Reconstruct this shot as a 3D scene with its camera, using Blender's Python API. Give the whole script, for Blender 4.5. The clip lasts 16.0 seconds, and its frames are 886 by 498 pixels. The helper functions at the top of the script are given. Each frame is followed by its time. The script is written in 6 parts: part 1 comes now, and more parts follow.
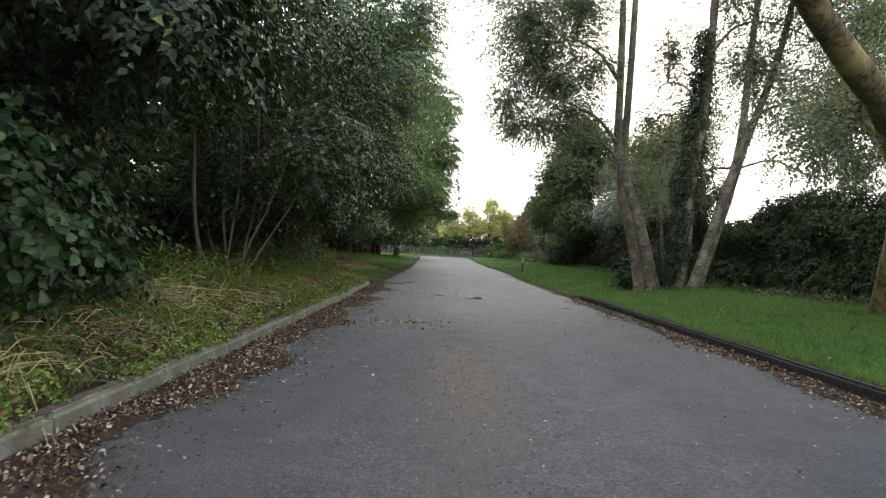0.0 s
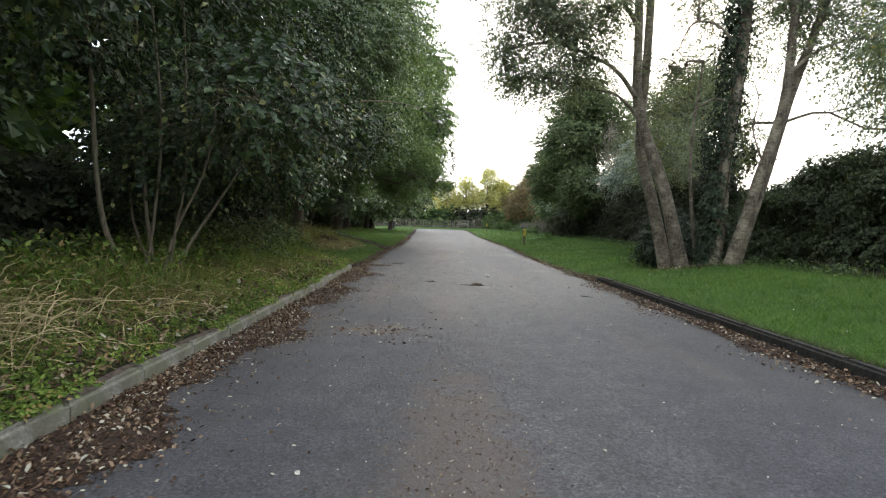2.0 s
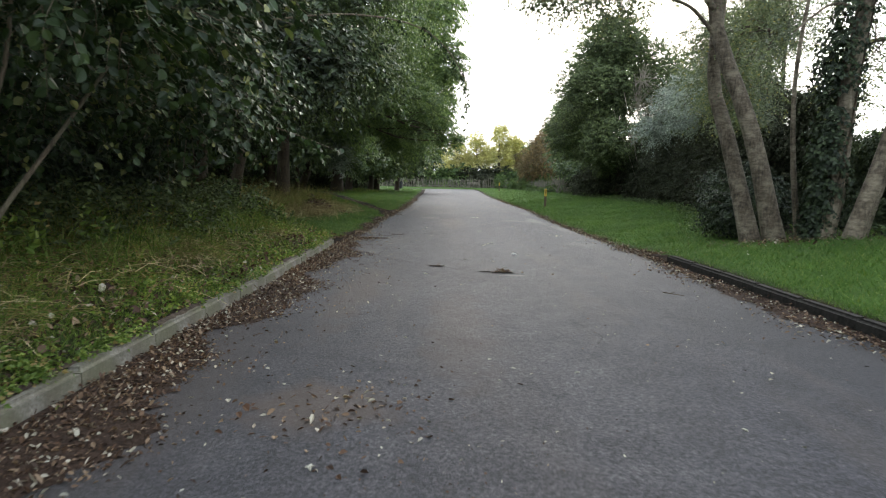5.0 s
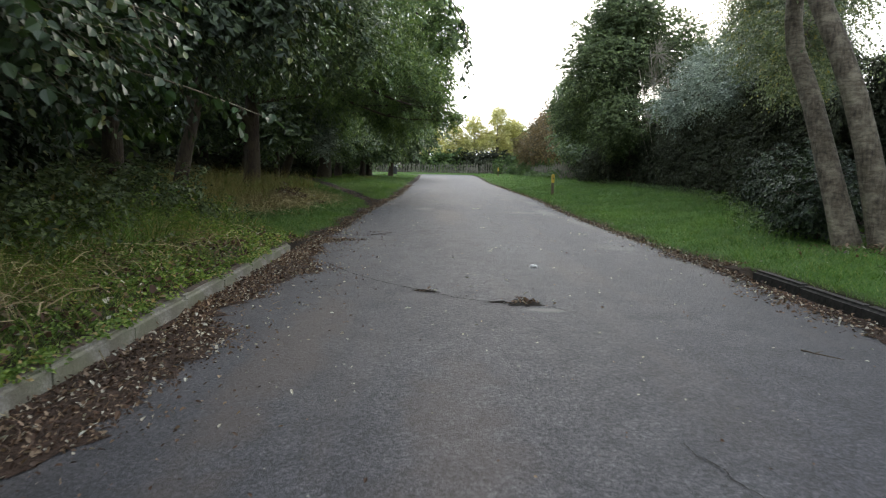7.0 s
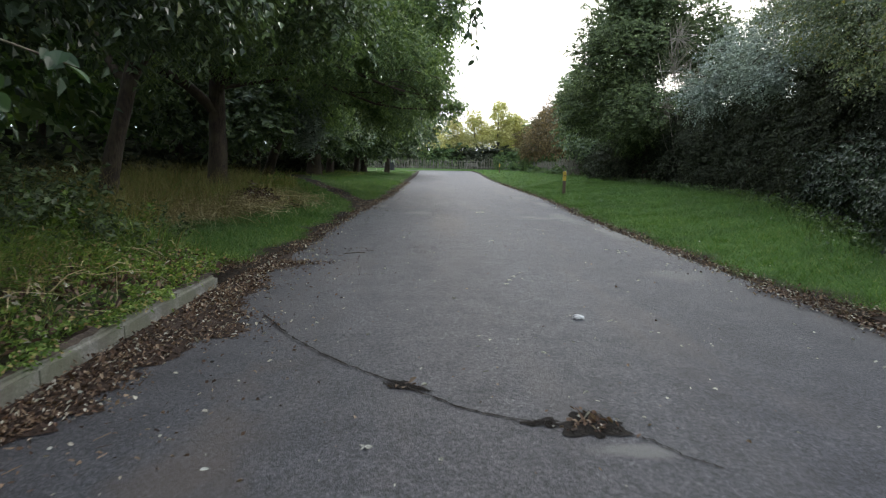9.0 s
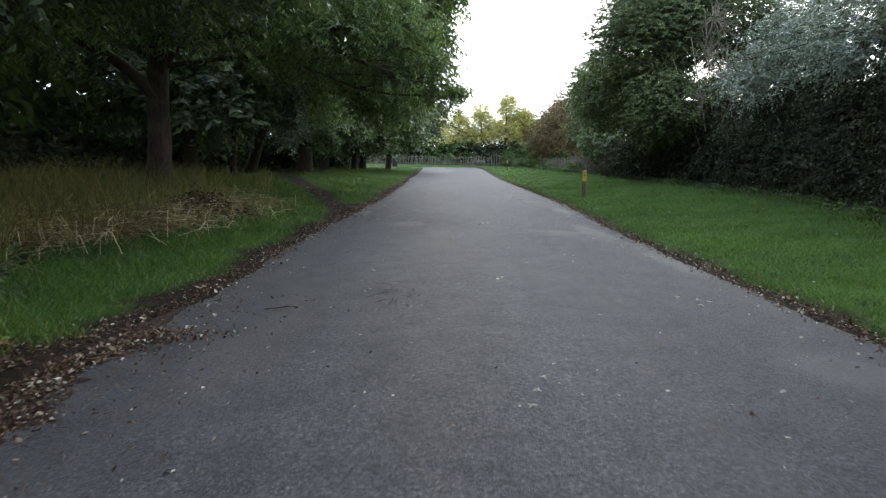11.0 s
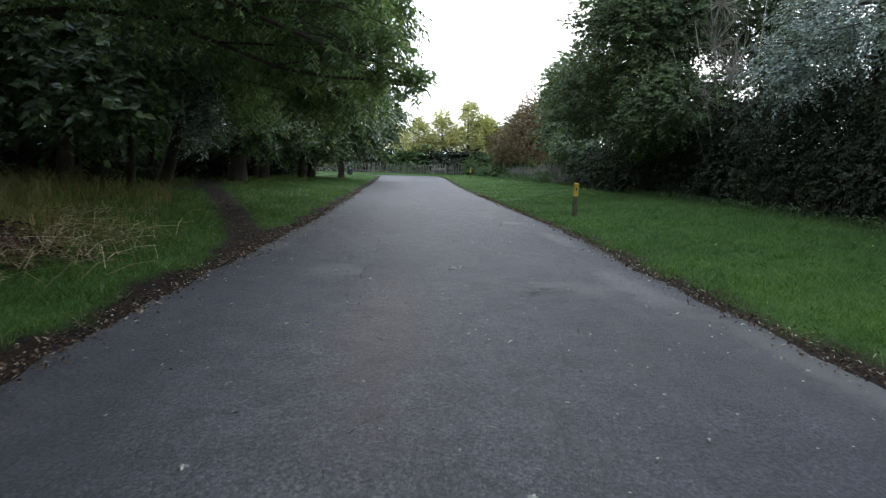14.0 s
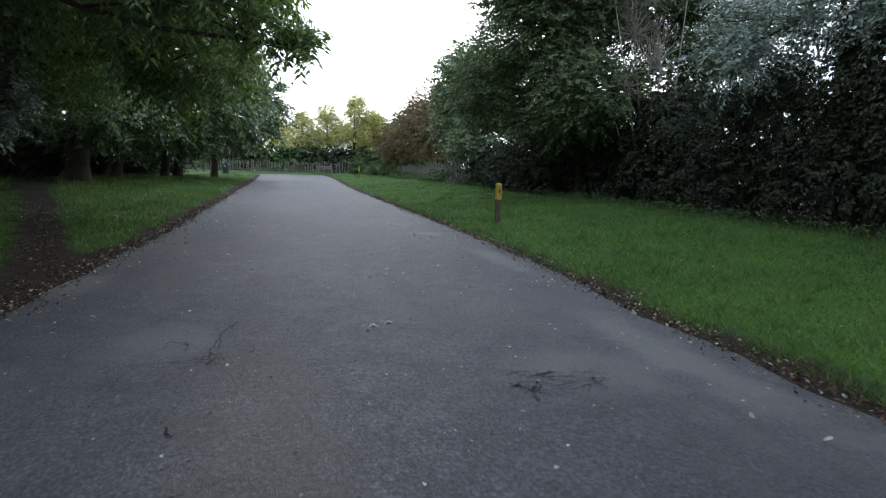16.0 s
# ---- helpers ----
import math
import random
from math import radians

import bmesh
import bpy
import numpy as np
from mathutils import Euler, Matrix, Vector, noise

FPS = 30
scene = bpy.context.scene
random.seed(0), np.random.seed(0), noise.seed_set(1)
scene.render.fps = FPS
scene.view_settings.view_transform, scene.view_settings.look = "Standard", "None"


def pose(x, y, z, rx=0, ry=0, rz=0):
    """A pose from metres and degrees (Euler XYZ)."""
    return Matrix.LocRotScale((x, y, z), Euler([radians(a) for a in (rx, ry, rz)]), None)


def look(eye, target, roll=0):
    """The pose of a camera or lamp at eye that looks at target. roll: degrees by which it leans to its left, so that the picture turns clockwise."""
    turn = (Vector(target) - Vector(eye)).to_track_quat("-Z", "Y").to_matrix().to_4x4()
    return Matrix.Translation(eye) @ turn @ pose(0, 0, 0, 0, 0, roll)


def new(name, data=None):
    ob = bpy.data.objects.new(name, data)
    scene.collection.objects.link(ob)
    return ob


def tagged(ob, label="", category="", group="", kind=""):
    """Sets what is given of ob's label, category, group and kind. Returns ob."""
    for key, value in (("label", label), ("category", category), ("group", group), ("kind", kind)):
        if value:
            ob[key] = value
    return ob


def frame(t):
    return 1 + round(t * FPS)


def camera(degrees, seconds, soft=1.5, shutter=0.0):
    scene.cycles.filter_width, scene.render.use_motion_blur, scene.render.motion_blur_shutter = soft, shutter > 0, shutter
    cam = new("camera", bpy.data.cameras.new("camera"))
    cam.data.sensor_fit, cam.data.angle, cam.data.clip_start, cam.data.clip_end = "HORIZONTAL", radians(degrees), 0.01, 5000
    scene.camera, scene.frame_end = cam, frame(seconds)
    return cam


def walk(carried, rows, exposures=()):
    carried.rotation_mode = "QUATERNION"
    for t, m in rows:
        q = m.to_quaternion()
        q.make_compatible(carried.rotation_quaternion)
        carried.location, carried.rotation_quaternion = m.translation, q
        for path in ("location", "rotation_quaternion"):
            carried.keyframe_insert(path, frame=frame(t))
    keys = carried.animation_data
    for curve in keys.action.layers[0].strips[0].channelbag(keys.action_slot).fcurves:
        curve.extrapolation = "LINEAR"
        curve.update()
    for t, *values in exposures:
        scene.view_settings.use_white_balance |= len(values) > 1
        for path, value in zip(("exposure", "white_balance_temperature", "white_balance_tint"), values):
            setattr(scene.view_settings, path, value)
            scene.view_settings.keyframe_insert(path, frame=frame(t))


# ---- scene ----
cam = camera(69.4, 16.0, soft=1.15, shutter=0.3)
PATH = [
    (0, (-0.733, -1.05, 1.142), (-0.697, 0.949, 1.142), 2.9),
    (0.5, (-0.73, -0.461, 1.214), (-0.693, 1.539, 1.193), 2.2),
    (1, (-0.672, 0.138, 1.243), (-0.634, 2.136, 1.186), 1.0),
    (1.5, (-0.633, 0.787, 1.247), (-0.595, 2.784, 1.152), 1.5),
    (2, (-0.579, 1.449, 1.263), (-0.533, 3.446, 1.174), 1.6),
    (2.5, (-0.514, 1.934, 1.268), (-0.476, 3.931, 1.165), 1.5),
    (3, (-0.503, 2.63, 1.274), (-0.464, 4.626, 1.158), 1.5),
    (3.5, (-0.504, 3.249, 1.284), (-0.472, 5.244, 1.144), 1.6),
    (4, (-0.472, 3.878, 1.303), (-0.445, 5.871, 1.14), 1.5),
    (4.2, (-0.482, 4.114, 1.28), (-0.46, 6.106, 1.105), 1.5),
    (6.3, (-0.509, 7.296, 1.25), (-0.491, 9.281, 1.009), 0.5),
    (6.5, (-0.461, 7.567, 1.249), (-0.449, 9.553, 1.01), 0.8),
    (7, (-0.435, 8.258, 1.242), (-0.408, 10.241, 0.982), 0.9),
    (7.5, (-0.44, 8.926, 1.243), (-0.406, 10.907, 0.966), 1.0),
    (8, (-0.433, 9.64, 1.255), (-0.394, 11.62, 0.975), 1.0),
    (8.5, (-0.428, 10.319, 1.251), (-0.396, 12.299, 0.971), 1.0),
    (9, (-0.375, 11.055, 1.247), (-0.346, 13.036, 0.974), 0.9),
    (9.2, (-0.381, 11.341, 1.19), (-0.352, 13.322, 0.921), 0.9),
    (11.3, (-0.085, 14.762, 1.287), (-0.078, 16.741, 0.998), 1.1),
    (11.5, (-0.068, 15.054, 1.265), (-0.056, 17.033, 0.975), 1.0),
    (12, (-0.006, 15.818, 1.283), (0.005, 17.798, 0.999), 1.1),
    (12.5, (0.061, 16.54, 1.296), (0.079, 18.522, 1.029), 1.2),
    (13, (0.094, 17.289, 1.292), (0.127, 19.272, 1.031), 1.2),
    (13.5, (0.07, 18.023, 1.283), (0.146, 20.004, 1.022), 1.5),
    (14, (0.023, 18.761, 1.277), (0.155, 20.74, 1.018), 1.5),
    (14.5, (0.012, 19.497, 1.256), (0.241, 21.467, 0.994), 1.6),
    (15, (-0.051, 20.277, 1.235), (0.272, 22.233, 0.974), 1.8),
    (15.5, (-0.001, 21.088, 1.214), (0.432, 23.023, 0.96), 1.8),
    (16, (0.028, 21.872, 1.226), (0.509, 23.797, 0.973), 1.7),
]
walk(cam, [(t, look(eye, target, roll)) for t, eye, target, roll in PATH],
     exposures=[(0, 1.26, 6500, 9), (2, 1.45, 6500, 9), (4, 1.47, 6450, 9), (8, 1.34, 6200, 9), (12, 1.22, 5850, 9.5), (16, 0.96, 5650, 10)])

# ---- light ----
world = bpy.data.worlds.new("sky")
scene.world = world
world.use_nodes = True
wn, wl = world.node_tree.nodes, world.node_tree.links
wn.clear()
sky = wn.new("ShaderNodeTexSky")
sky.sky_type = "NISHITA"
sky.sun_disc = False
sky.sun_elevation = radians(24)
sky.sun_rotation = radians(18)
sky.dust_density = 4.0
haze = wn.new("ShaderNodeMix")          # cloud cover: most of the blue is lost
haze.data_type = "RGBA"
haze.inputs[0].default_value = 0.80
haze.inputs[7].default_value = (9.2, 10.0, 10.9, 1)
back = wn.new("ShaderNodeBackground")
back.inputs["Strength"].default_value = 0.10
wout = wn.new("ShaderNodeOutputWorld")
wl.new(sky.outputs[0], haze.inputs[6])
wl.new(haze.outputs[2], back.inputs["Color"])
wl.new(back.outputs[0], wout.inputs[0])

sun_data = bpy.data.lights.new("sun", "SUN")
sun_data.energy = 0.5
sun_data.angle = radians(25)
sun_data.color = (1.0, 0.93, 0.82)
sun = new("sun", sun_data)
sun.matrix_world = look((20, 60, 35), (0, 0, 0))

# ---- materials ----


def material(name):
    m = bpy.data.materials.new(name)
    m.use_nodes = True
    return m, m.node_tree.nodes, m.node_tree.links, m.node_tree.nodes["Principled BSDF"]


def ramp(nodes, stops):
    r = nodes.new("ShaderNodeValToRGB")
    while len(r.color_ramp.elements) < len(stops):
        r.color_ramp.elements.new(0.5)
    for e, (p, c) in zip(r.color_ramp.elements, stops):
        e.position, e.color = p, (*c, 1)
    return r


def noise_tex(nodes, links, scale, detail=5, coord="Object", rough=0.6, stretch=None):
    tc = nodes.new("ShaderNodeTexCoord")
    n = nodes.new("ShaderNodeTexNoise")
    n.inputs["Scale"].default_value, n.inputs["Detail"].default_value = scale, detail
    n.inputs["Roughness"].default_value = rough
    if stretch:
        mp = nodes.new("ShaderNodeMapping")
        mp.inputs["Scale"].default_value = stretch
        links.new(tc.outputs[coord], mp.inputs["Vector"])
        links.new(mp.outputs[0], n.inputs["Vector"])
    else:
        links.new(tc.outputs[coord], n.inputs["Vector"])
    return n


def mix(nodes, links, fac, a, b, mode="MIX"):
    m = nodes.new("ShaderNodeMix")
    m.data_type, m.blend_type = "RGBA", mode
    for sock, v in ((m.inputs[0], fac), (m.inputs[6], a), (m.inputs[7], b)):
        if isinstance(v, (int, float)):
            sock.default_value = v
        elif isinstance(v, tuple):
            sock.default_value = (*v, 1)
        else:
            links.new(v, sock)
    return m.outputs[2]


def bump(nodes, links, bsdf, height, strength, distance):
    b = nodes.new("ShaderNodeBump")
    b.inputs["Strength"].default_value, b.inputs["Distance"].default_value = strength, distance
    links.new(height, b.inputs["Height"])
    links.new(b.outputs[0], bsdf.inputs["Normal"])
    return b


def leaf_material(name, dark, mid, light, gloss=0.45, through_light=0.3, odd=None, sheen=0.35, odd_at=0.994):
    """Leaves: each leaf has its own tone, and some light comes through."""
    m, n, l, b = material(name)
    geo = n.new("ShaderNodeNewGeometry")
    stops = [(0.0, dark), (0.55, mid), (min(0.93, odd_at - 0.05), light)]
    if odd:
        stops.append((odd_at, odd))
    r = ramp(n, stops)
    l.new(geo.outputs["Random Per Island"], r.inputs[0])
    big = noise_tex(n, l, 0.6, 3)
    tone = ramp(n, [(0.3, (0.7, 0.72, 0.7)), (0.7, (1.2, 1.15, 1.0))])
    l.new(big.outputs[0], tone.inputs[0])
    col = mix(n, l, 1.0, r.outputs[0], tone.outputs[0], "MULTIPLY")
    l.new(col, b.inputs["Base Color"])
    b.inputs["Roughness"].default_value = gloss
    b.inputs["Specular IOR Level"].default_value = sheen
    tr = n.new("ShaderNodeBsdfTranslucent")
    warm = mix(n, l, 1.0, col, (1.15, 1.25, 0.65), "MULTIPLY")
    l.new(warm, tr.inputs["Color"])
    ms = n.new("ShaderNodeMixShader")
    ms.inputs[0].default_value = through_light
    l.new(b.outputs[0], ms.inputs[1])
    l.new(tr.outputs[0], ms.inputs[2])
    l.new(ms.outputs[0], n["Material Output"].inputs[0])
    return m


def plain(name, a, b_col, scale, rough=0.85, bump_amount=0.4, depth=0.01, stretch=None):
    """Two tones mixed by noise at two scales, with relief."""
    m, n, l, b = material(name)
    n1 = noise_tex(n, l, scale, 6, stretch=stretch)
    n2 = noise_tex(n, l, scale * 0.13, 4)
    r1 = ramp(n, [(0.3, a), (0.7, b_col)])
    l.new(n1.outputs[0], r1.inputs[0])
    r2 = ramp(n, [(0.3, (0.72, 0.72, 0.72)), (0.7, (1.15, 1.15, 1.15))])
    l.new(n2.outputs[0], r2.inputs[0])
    l.new(mix(n, l, 1.0, r1.outputs[0], r2.outputs[0], "MULTIPLY"), b.inputs["Base Color"])
    b.inputs["Roughness"].default_value = rough
    b.inputs["Specular IOR Level"].default_value = 0.15 if rough > 0.8 else 0.5
    bump(n, l, b, n1.outputs[0], bump_amount, depth)
    return m


WORN = [(0.52, 13.69, 0.24, 0.10, 0.9), (-0.75, 26.35, 0.45, 0.6, 0.5), (1.9, 25.4, 0.7, 0.5, 0.4), (2.6, 25.6, 0.30, 1.6, 0.6), (2.85, 22.6, 0.22, 1.6, 0.55), (2.9, 30.2, 0.25, 1.4, 0.5), (2.6, 33.4, 0.4, 0.5, 0.4), (2.4, 18.2, 0.4, 0.5, 0.35), (-1.9, 28.6, 0.35, 0.7, 0.5)]


DUSTY = [(-0.38, 4.6, 0.42, 2.6, 0.6), (-1.15, 8.7, 0.5, 0.45, 0.55), (-0.3, 10.5, 0.35, 2.0, 0.3), (-0.1, 24.0, 0.5, 3.0, 0.3), (-1.4, 12.5, 0.3, 2.5, 0.35)]


def asphalt_material():
    m, n, l, b = material("worn_asphalt")
    grit = noise_tex(n, l, 62, 4, rough=0.85)
    tc = n.new("ShaderNodeTexCoord")
    vor = n.new("ShaderNodeTexVoronoi")
    vor.inputs["Scale"].default_value = 70
    l.new(tc.outputs["Object"], vor.inputs["Vector"])
    wide = noise_tex(n, l, 0.45, 5, stretch=(1.0, 0.35, 1.0))
    mid = noise_tex(n, l, 3.0, 6)
    coarse = noise_tex(n, l, 34, 4, rough=0.75)
    both = n.new("ShaderNodeMix")
    both.inputs[0].default_value = 0.30
    l.new(grit.outputs[0], both.inputs[2])
    l.new(coarse.outputs[0], both.inputs[3])
    base = ramp(n, [(0.36, (0.009, 0.0088, 0.0100)), (0.50, (0.049, 0.0475, 0.0515)), (0.63, (0.150, 0.145, 0.152))])
    l.new(both.outputs[0], base.inputs[0])
    # two darker wheel tracks, with a browner crown between them; the darker right side is partly painted lens falloff
    place = n.new("ShaderNodeSeparateXYZ")
    l.new(tc.outputs["Object"], place.inputs[0])
    sway = n.new("ShaderNodeMath")
    sway.operation = "MULTIPLY_ADD"
    sway.inputs[1].default_value = 0.9
    l.new(wide.outputs[0], sway.inputs[0])
    l.new(place.outputs[0], sway.inputs[2])
    across = n.new("ShaderNodeMapRange")
    across.inputs[1].default_value, across.inputs[2].default_value = -1.95, 3.45
    l.new(sway.outputs[0], across.inputs[0])
    tracks_and_falloff = ramp(n, [(0.0, (0.88, 0.85, 0.82)), (0.14, (0.82, 0.84, 0.87)), (0.27, (0.92, 0.92, 0.93)), (0.42, (1.12, 1.07, 1.03)), (0.56, (0.98, 0.98, 0.98)), (0.68, (0.74, 0.76, 0.82)), (0.84, (0.70, 0.73, 0.78)), (1.0, (0.80, 0.80, 0.80))])
    l.new(across.outputs[0], tracks_and_falloff.inputs[0])
    w = ramp(n, [(0.3, (0.70, 0.72, 0.77)), (0.7, (1.24, 1.24, 1.26))])
    l.new(wide.outputs[0], w.inputs[0])
    md = ramp(n, [(0.35, (0.77, 0.77, 0.79)), (0.65, (1.18, 1.17, 1.15))])
    l.new(mid.outputs[0], md.inputs[0])
    c = mix(n, l, 1.0, base.outputs[0], w.outputs[0], "MULTIPLY")
    c = mix(n, l, 1.0, c, tracks_and_falloff.outputs[0], "MULTIPLY")
    c = mix(n, l, 1.0, c, md.outputs[0], "MULTIPLY")
    # pale chippings in the surface
    chip = ramp(n, [(0.0, (1, 1, 1)), (0.10, (1, 1, 1)), (0.16, (0, 0, 0))])
    l.new(vor.outputs["Distance"], chip.inputs[0])
    pick = ramp(n, [(0.80, (0, 0, 0)), (0.84, (1, 1, 1))])
    l.new(vor.outputs["Color"], pick.inputs[0])
    f = mix(n, l, 1.0, chip.outputs[0], pick.outputs[0], "MULTIPLY")
    c = mix(n, l, f, c, (0.20, 0.19, 0.18))
    # brown dust and crumbled leaf in long streaks
    dust = noise_tex(n, l, 0.9, 6, stretch=(1.3, 0.22, 1.0))
    dr = ramp(n, [(0.52, (0, 0, 0)), (0.76, (0.62, 0.62, 0.62))])
    l.new(dust.outputs[0], dr.inputs[0])
    c = mix(n, l, dr.outputs[0], c, (0.080, 0.066, 0.059))
    # scuffed pale places where the top coat has gone
    for px, py, rx, ry, amount, tint in [(*q, (0.135, 0.127, 0.120)) for q in WORN] + [(*q, (0.108, 0.080, 0.062)) for q in DUSTY]:
        off = n.new("ShaderNodeVectorMath")
        off.operation = "SUBTRACT"
        off.inputs[1].default_value = (px, py, 0)
        l.new(tc.outputs["Object"], off.inputs[0])
        sc = n.new("ShaderNodeVectorMath")
        sc.operation = "DIVIDE"
        sc.inputs[1].default_value = (rx, ry, 1)
        l.new(off.outputs[0], sc.inputs[0])
        ln = n.new("ShaderNodeVectorMath")
        ln.operation = "LENGTH"
        l.new(sc.outputs[0], ln.inputs[0])
        ad = n.new("ShaderNodeMath")
        ad.operation = "MULTIPLY_ADD"
        ad.inputs[1].default_value = 1.9
        l.new(mid.outputs[0], ad.inputs[0])
        l.new(ln.outputs["Value"], ad.inputs[2])
        rr = ramp(n, [(0.70, (amount, amount, amount)), (0.98, (0, 0, 0))])
        hf = n.new("ShaderNodeMath")
        hf.operation = "MULTIPLY"
        hf.inputs[1].default_value = 0.5
        l.new(ad.outputs[0], hf.inputs[0])
        l.new(hf.outputs[0], rr.inputs[0])
        c = mix(n, l, rr.outputs[0], c, tint)
    l.new(c, b.inputs["Base Color"])
    b.inputs["Roughness"].default_value = 0.72
    b.inputs["Specular IOR Level"].default_value = 0.42
    bump(n, l, b, both.outputs[0], 1.0, 0.015)
    return m


def ground_material():
    """Soil under the trees and turf on the verges, by the sheet's own mask."""
    m, n, l, b = material("earth_and_turf")
    at = n.new("ShaderNodeAttribute")
    at.attribute_name = "turf"
    n1 = noise_tex(n, l, 22, 6)
    n2 = noise_tex(n, l, 1.1, 4)
    soil = ramp(n, [(0.3, (0.010, 0.007, 0.005)), (0.6, (0.028, 0.019, 0.014)), (0.8, (0.070, 0.046, 0.033))])
    l.new(n1.outputs[0], soil.inputs[0])
    turf = ramp(n, [(0.3, (0.030, 0.068, 0.010)), (0.6, (0.052, 0.104, 0.017)), (0.8, (0.082, 0.138, 0.032))])
    l.new(n1.outputs[0], turf.inputs[0])
    tone = ramp(n, [(0.3, (0.75, 0.8, 0.75)), (0.7, (1.2, 1.12, 1.0))])
    l.new(n2.outputs[0], tone.inputs[0])
    c = mix(n, l, at.outputs["Fac"], soil.outputs[0], turf.outputs[0])
    l.new(mix(n, l, 1.0, c, tone.outputs[0], "MULTIPLY"), b.inputs["Base Color"])
    b.inputs["Roughness"].default_value = 0.95
    b.inputs["Specular IOR Level"].default_value = 0.12
    bump(n, l, b, n1.outputs[0], 0.8, 0.03)
    return m


def kerb_material():
    """Old concrete: grey, stained with brown dirt and green algae, with exposed grit."""
    m, n, l, b = material("weathered_concrete")
    n1 = noise_tex(n, l, 60, 6)
    n2 = noise_tex(n, l, 5, 5)
    n3 = noise_tex(n, l, 2.1, 4)
    grit = ramp(n, [(0.3, (0.12, 0.114, 0.094)), (0.55, (0.225, 0.213, 0.182)), (0.75, (0.35, 0.335, 0.29))])
    l.new(n1.outputs[0], grit.inputs[0])
    dirt = ramp(n, [(0.42, (0, 0, 0)), (0.68, (0.75, 0.75, 0.75))])
    l.new(n2.outputs[0], dirt.inputs[0])
    moss = ramp(n, [(0.45, (0, 0, 0)), (0.65, (0.6, 0.6, 0.6))])
    l.new(n3.outputs[0], moss.inputs[0])
    c = mix(n, l, dirt.outputs[0], grit.outputs[0], (0.085, 0.070, 0.050))
    c = mix(n, l, moss.outputs[0], c, (0.115, 0.118, 0.062))
    l.new(c, b.inputs["Base Color"])
    b.inputs["Roughness"].default_value = 0.92
    bump(n, l, b, n1.outputs[0], 0.6, 0.01)
    return m


def bark_material(name, dark, light, green=None, ring=False):
    m, n, l, b = material(name)
    n1 = noise_tex(n, l, 26, 6, stretch=(1, 1, 0.25))
    n2 = noise_tex(n, l, 2.4, 4)
    r = ramp(n, [(0.32, dark), (0.68, light)])
    l.new(n1.outputs[0], r.inputs[0])
    patch = ramp(n, [(0.45, (0, 0, 0)), (0.62, (0.75, 0.75, 0.75))])
    l.new(n2.outputs[0], patch.inputs[0])
    g = green or tuple(v * 1.5 for v in light)
    l.new(mix(n, l, patch.outputs[0], r.outputs[0], g), b.inputs["Base Color"])
    b.inputs["Roughness"].default_value = 0.9
    height = n1.outputs[0]
    if ring:                                    # short cross-wise scars round the stem
        n3 = noise_tex(n, l, 9, 5, stretch=(1, 1, 2.6))
        scar = ramp(n, [(0.36, (0.55, 0.52, 0.48)), (0.58, (1.1, 1.1, 1.1))])
        l.new(n3.outputs[0], scar.inputs[0])
        old = b.inputs["Base Color"].links[0].from_socket
        l.new(mix(n, l, 1.0, old, scar.outputs[0], "MULTIPLY"), b.inputs["Base Color"])
        height = mix(n, l, 0.5, n1.outputs[0], n3.outputs[0])
    bump(n, l, b, height, 1.0, 0.03)
    return m


ASPHALT = asphalt_material()
GROUND = ground_material()
BARK_GREY = bark_material("grey_bark", (0.046, 0.036, 0.025), (0.175, 0.142, 0.100), (0.275, 0.236, 0.172), ring=True)
BARK_DARK = bark_material("dark_bark", (0.022, 0.014, 0.009), (0.074, 0.049, 0.031), (0.082, 0.062, 0.034))
BARK_YOUNG = bark_material("smooth_young_bark", (0.085, 0.064, 0.042), (0.205, 0.160, 0.108), (0.165, 0.145, 0.092))
BARK_PALE = bark_material("bleached_bark", (0.20, 0.17, 0.13), (0.42, 0.37, 0.29), (0.34, 0.31, 0.24))
BARK_GOLD = bark_material("lichened_bark", (0.026, 0.019, 0.011), (0.22, 0.155, 0.07), (0.42, 0.30, 0.13))
BROAD = leaf_material("broad_leaf", (0.019, 0.031, 0.016), (0.034, 0.052, 0.026), (0.068, 0.094, 0.048), 0.44, 0.18, (0.20, 0.21, 0.08), sheen=0.34)
HAZEL = leaf_material("hazel_leaf", (0.018, 0.034, 0.014), (0.034, 0.060, 0.024), (0.074, 0.115, 0.046), 0.42, 0.22, (0.28, 0.29, 0.12), sheen=0.36, odd_at=0.984)
MAPLE = leaf_material("maple_leaf", (0.018, 0.036, 0.016), (0.032, 0.062, 0.025), (0.062, 0.104, 0.042), 0.5, 0.2, sheen=0.22)
ASH = leaf_material("ash_leaf", (0.066, 0.106, 0.042), (0.140, 0.205, 0.078), (0.245, 0.320, 0.125), 0.36, 0.40, sheen=0.6)
ALDER = leaf_material("alder_leaf", (0.066, 0.084, 0.055), (0.120, 0.145, 0.096), (0.210, 0.230, 0.150), 0.42, 0.42, (0.26, 0.22, 0.06), sheen=0.45)
# dull brown-green leaf, its dark tone partly painted shade
BRUSH_SHADED = leaf_material("shaded_brush_leaf", (0.028, 0.031, 0.022), (0.047, 0.053, 0.036), (0.088, 0.096, 0.066), 0.8, 0.12, sheen=0.1)
OAK = leaf_material("oak_leaf", (0.052, 0.080, 0.040), (0.105, 0.150, 0.070), (0.190, 0.245, 0.115), 0.36, 0.30, sheen=0.6)
